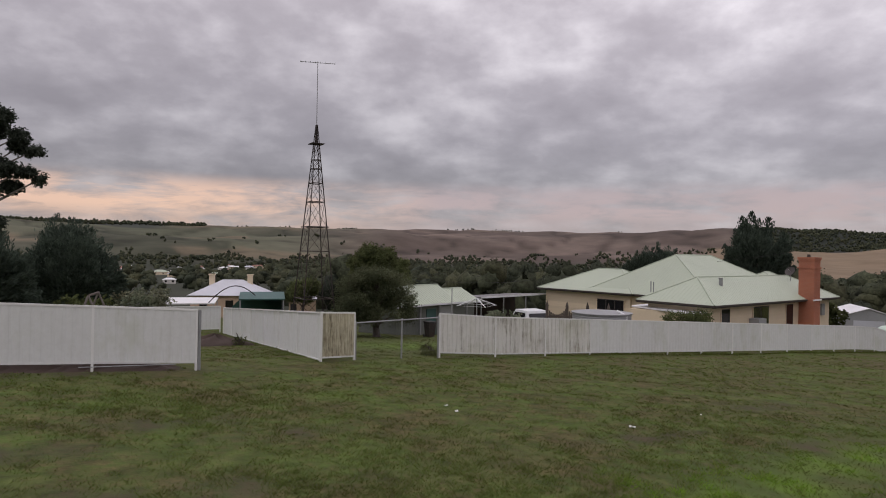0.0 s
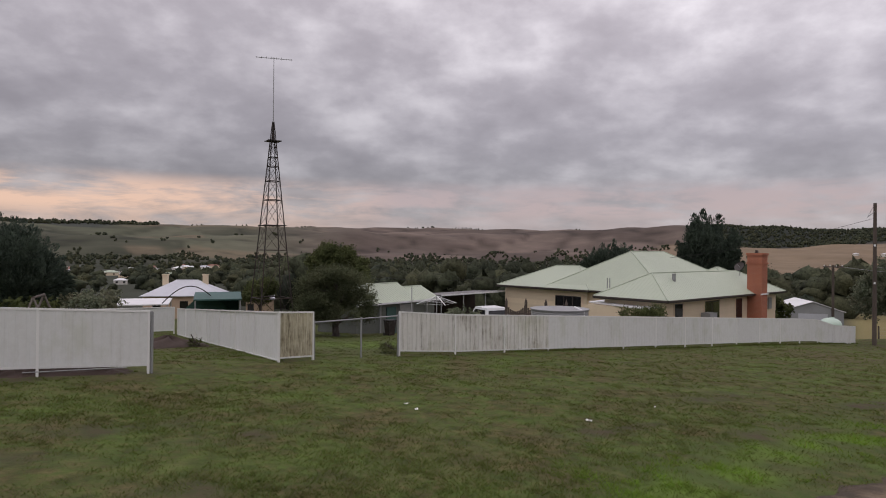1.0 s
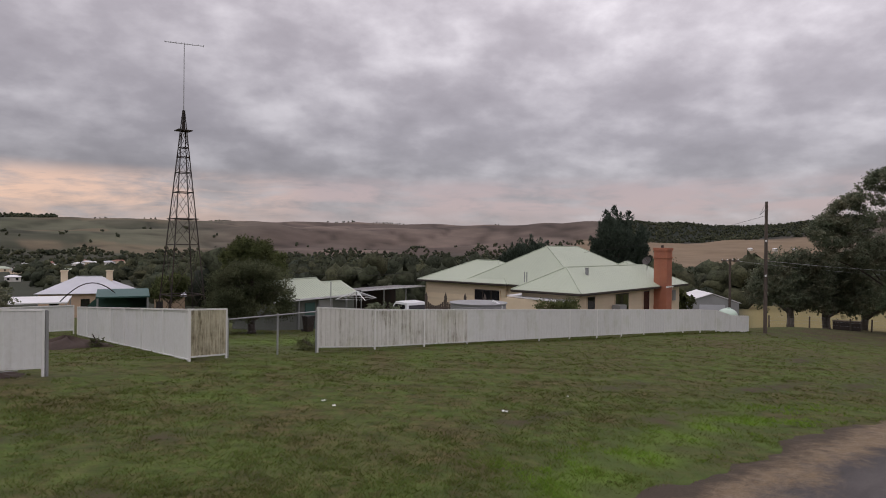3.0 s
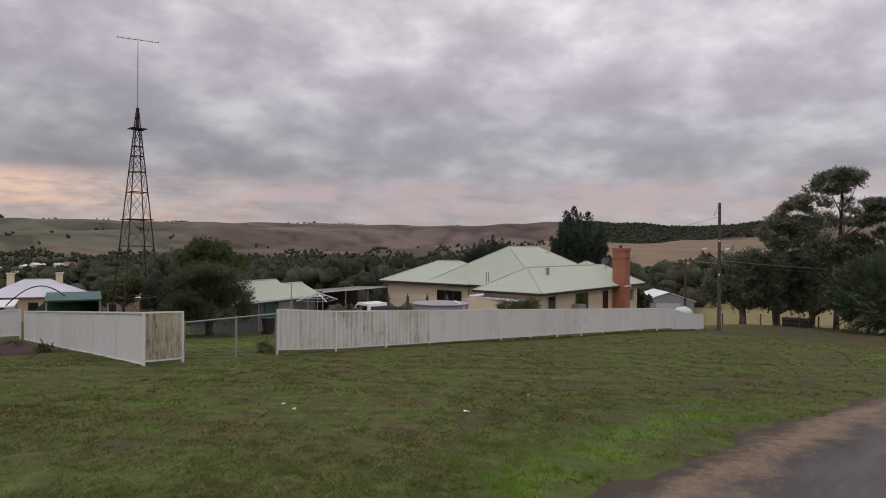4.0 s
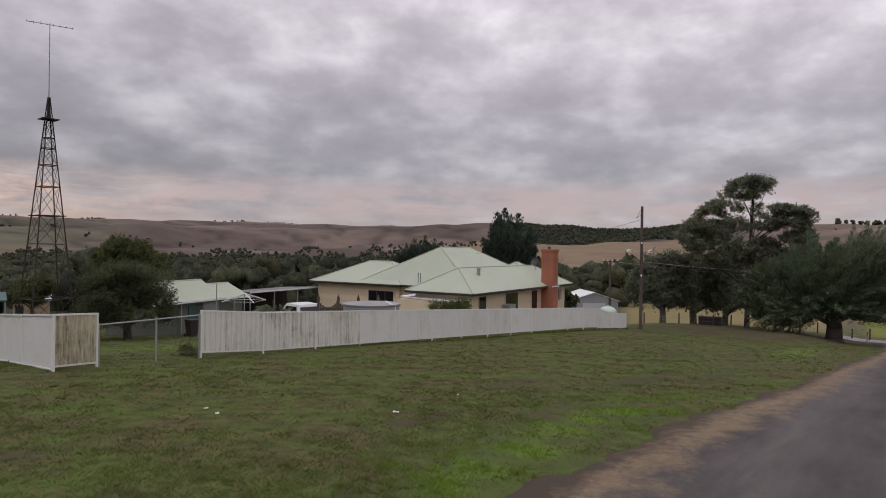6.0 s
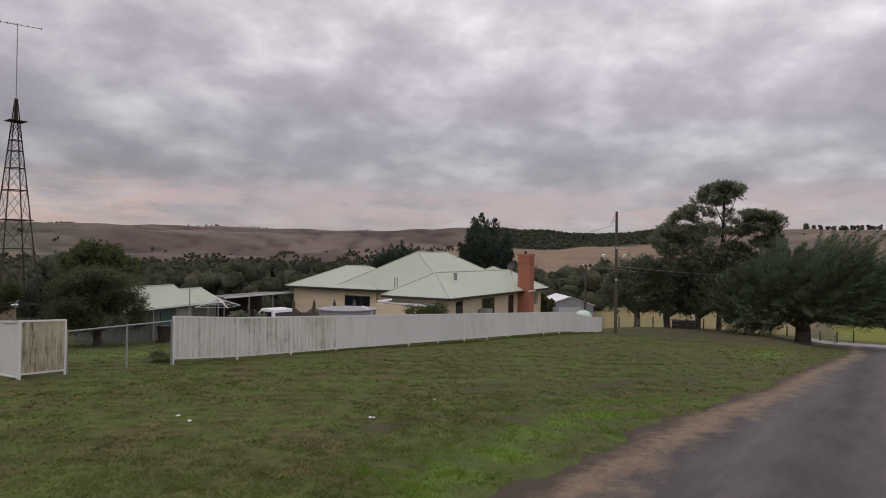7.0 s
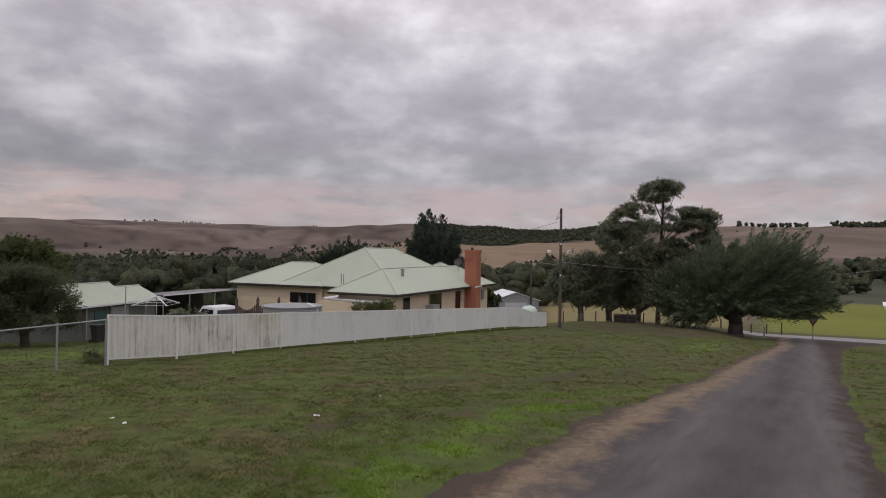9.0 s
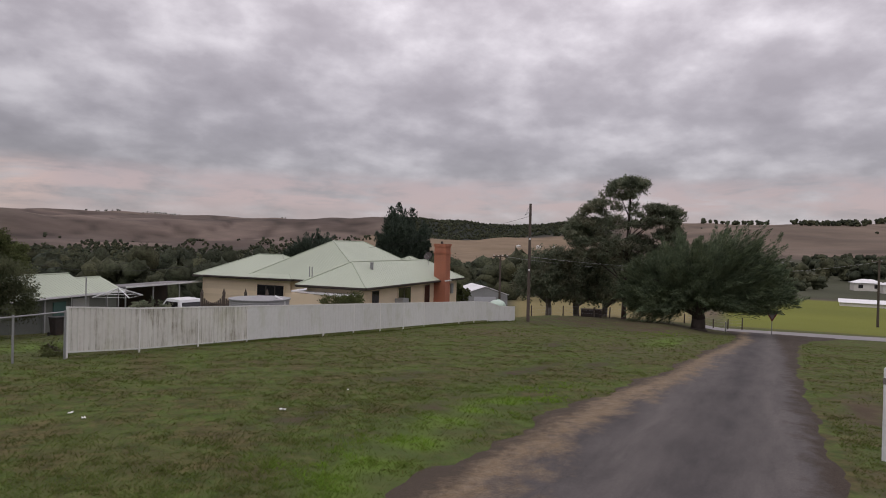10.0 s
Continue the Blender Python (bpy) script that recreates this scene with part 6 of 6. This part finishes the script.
for h, dist, w in ((-13.3, 330, 15), (-11.6, 260, 10), (-2.3, 300, 9), (-1.9, 520, 12), (5.9, 640, 16), (6.5, 560, 10), (-8.3, 560, 14), (-23.8, 560, 10), (-25.6, 640, 10), (37.4, 1620, 13), (39.2, 1600, 11), (40.6, 1590, 10)):
    cottage("farm_house", h, dist, w, w * 0.6, 3.6 if dist < 1000 else 6.0, LIGHT, WHITEROOF, "white-roofed house among far trees", "far houses", r.uniform(0, 40))
for h, dist, w in ((64.9, 300, 10), (66.6, 280, 8), (67.9, 330, 12)):
    cottage("farm_house", h, dist, w, w * 0.6, 3.2, CREAM if h < 62 else LIGHT, WHITEROOF, "white-roofed house beyond the green paddock", "far houses", -50)
x, y = polar(66.3, 168)
g0 = ground_z(x, y)
lng = thing("long_shed", (x, y, g0), "long low white shed in the paddock", "shed", turn=-62)
part("wall", Shape().box((-9, -2, -0.5), (9, 2, 0.9)), LIGHT, lng)
part("roof", Shape().slab([(-9.3, -2.3, 0.9), (9.3, -2.3, 0.9), (9.3, 2.3, 1.5), (-9.3, 2.3, 1.5)], 0.08), WHITEROOF, lng)


# ---------- litter on the grass ----------
def litter(head, el, dist, size, seed):
    p = seen_at(head, el, dist)
    z = ground_z(p.x, p.y) + 0.015
    r = random.Random(seed)
    sh, n = Shape(), 5
    for i in range(n):
        for j in range(n):
            sh.v.append(((i / (n - 1) - 0.5) * size + r.uniform(-.1, .1) * size, (j / (n - 1) - 0.5) * size * 0.7, r.uniform(0.0, 0.35) * size))
    sh.f = [(i * n + j, (i + 1) * n + j, (i + 1) * n + j + 1, i * n + j + 1) for i in range(n - 1) for j in range(n - 1)]
    ob = tagged(part("paper_scrap", sh, PAPER), "crumpled white paper scrap lying on the grass", "litter", "paper scraps")
    ob.matrix_basis = pose(p.x, p.y, z, 0, 0, seed * 50)


for k, (h, e, d, s) in enumerate(((0.55, -13.79, 12.6, 0.085), (1.5, -14.35, 12.1, 0.09), (17.19, -14.81, 12.2, 0.12), (22.8, -12.6, 14.5, 0.045))):
    litter(h, e, d, s, k + 1)


# ---------- grass blades ----------
def grass():
    r = np.random.RandomState(2)
    tufts, each = 62000, 8
    n = tufts * each
    head = np.repeat(np.radians(r.uniform(-42, 74, tufts)), each)
    d = np.repeat(np.exp(r.uniform(math.log(5.5), math.log(52), tufts)), each)
    loose = np.repeat(r.uniform(0.02, 0.16, tufts), each)
    x, y = d * np.sin(head) + r.normal(size=n) * loose, d * np.cos(head) + r.normal(size=n) * loose
    # ranker growth against the foot of the white fences
    rank = 9000
    u = r.uniform(16.0, 47.5, rank)
    ex, ey = lane(u, 17.93 - np.abs(r.normal(size=rank)) * 0.10)
    x, y = np.concatenate([x, ex]), np.concatenate([y, ey])
    d, loose = np.hypot(x, y), np.concatenate([loose, np.full(rank, 0.05)])
    tall = np.concatenate([np.ones(n), r.uniform(1.0, 2.6, rank)])
    n += rank
    s, w = 0.85 * x + 0.527 * y, -0.527 * x + 0.85 * y
    left = np.interp(s, [-40, 12, 23, 43, 58, 66], [3.9, 3.8, 2.75, 1.6, 2.2, 4.2]) + 0.25 * np.sin(s * 1.1) + 0.2 * np.sin(s * 3.1) + 0.1
    right = np.interp(s, [-40, 25, 44, 56, 66], [-1.25, -1.2, -2.0, -3.4, -6.5]) - 0.1
    patch = waves(x, y, 1.1, 41) + 0.6 * waves(x, y, 0.4, 42) + 0.7 * waves(x, y, 5.0, 44)
    keep = ((w > left - 1.0 * r.uniform(0, 1, n) ** 3) | (w < right)) & (patch > r.uniform(-1.6, 1.1, n)) & (s < 61) & (bare_soil(x, y) < r.uniform(0.15, 0.8, n))
    x, y, d, s, w, left, patch, loose, tall = (q[keep] for q in (x, y, d, s, w, left, patch, loose, tall))
    n = len(x)
    z = height(x, y)
    lush = np.exp(-((w - left - 0.9 - 0.5 * waves(x, y, 3, 43)) / 0.8) ** 2) * ease(s, 4, 7) * (1 - ease(s, 15, 19)) * ease(patch, -0.3, 0.5)
    lush = np.maximum(lush, np.exp(-(((s - 45) / 5) ** 2 + ((w - 6.0) / 1.5) ** 2)))
    a = r.uniform(0, 2 * math.pi, n)
    h = r.uniform(0.014, 0.042, n) * tall * np.clip(1.35 - 4 * loose, 0.7, 1.3) * (1 + 0.35 * np.clip(patch, -1, 1.5)) * (1 + 0.6 * lush)
    half = r.uniform(0.005, 0.010, n) * np.clip(d / 9, 1, 4)
    lean = r.uniform(0.6, 2.2, n) * h / np.sqrt(tall)
    b = r.uniform(0, 2 * math.pi, n)
    dx, dy = np.cos(a) * half, np.sin(a) * half
    tri = np.stack([np.stack([x - dx, y - dy, z - 0.005], -1), np.stack([x + dx, y + dy, z - 0.005], -1), np.stack([x + np.cos(b) * lean, y + np.sin(b) * lean, z + h], -1)], 1)
    me = fast_mesh("grass_blades", tri.reshape(-1, 3), 3, BLADES)
    layer = me.color_attributes.new("lush", "FLOAT_COLOR", "POINT")
    c = np.repeat(lush, 3)
    layer.data.foreach_set("color", np.stack([c, c, c, np.ones_like(c)], -1).astype(np.float32).ravel())
    tagged(new("grass_blades", me), "short worn grass with straw and greener tufts", "grass", kind="stuff")


grass()
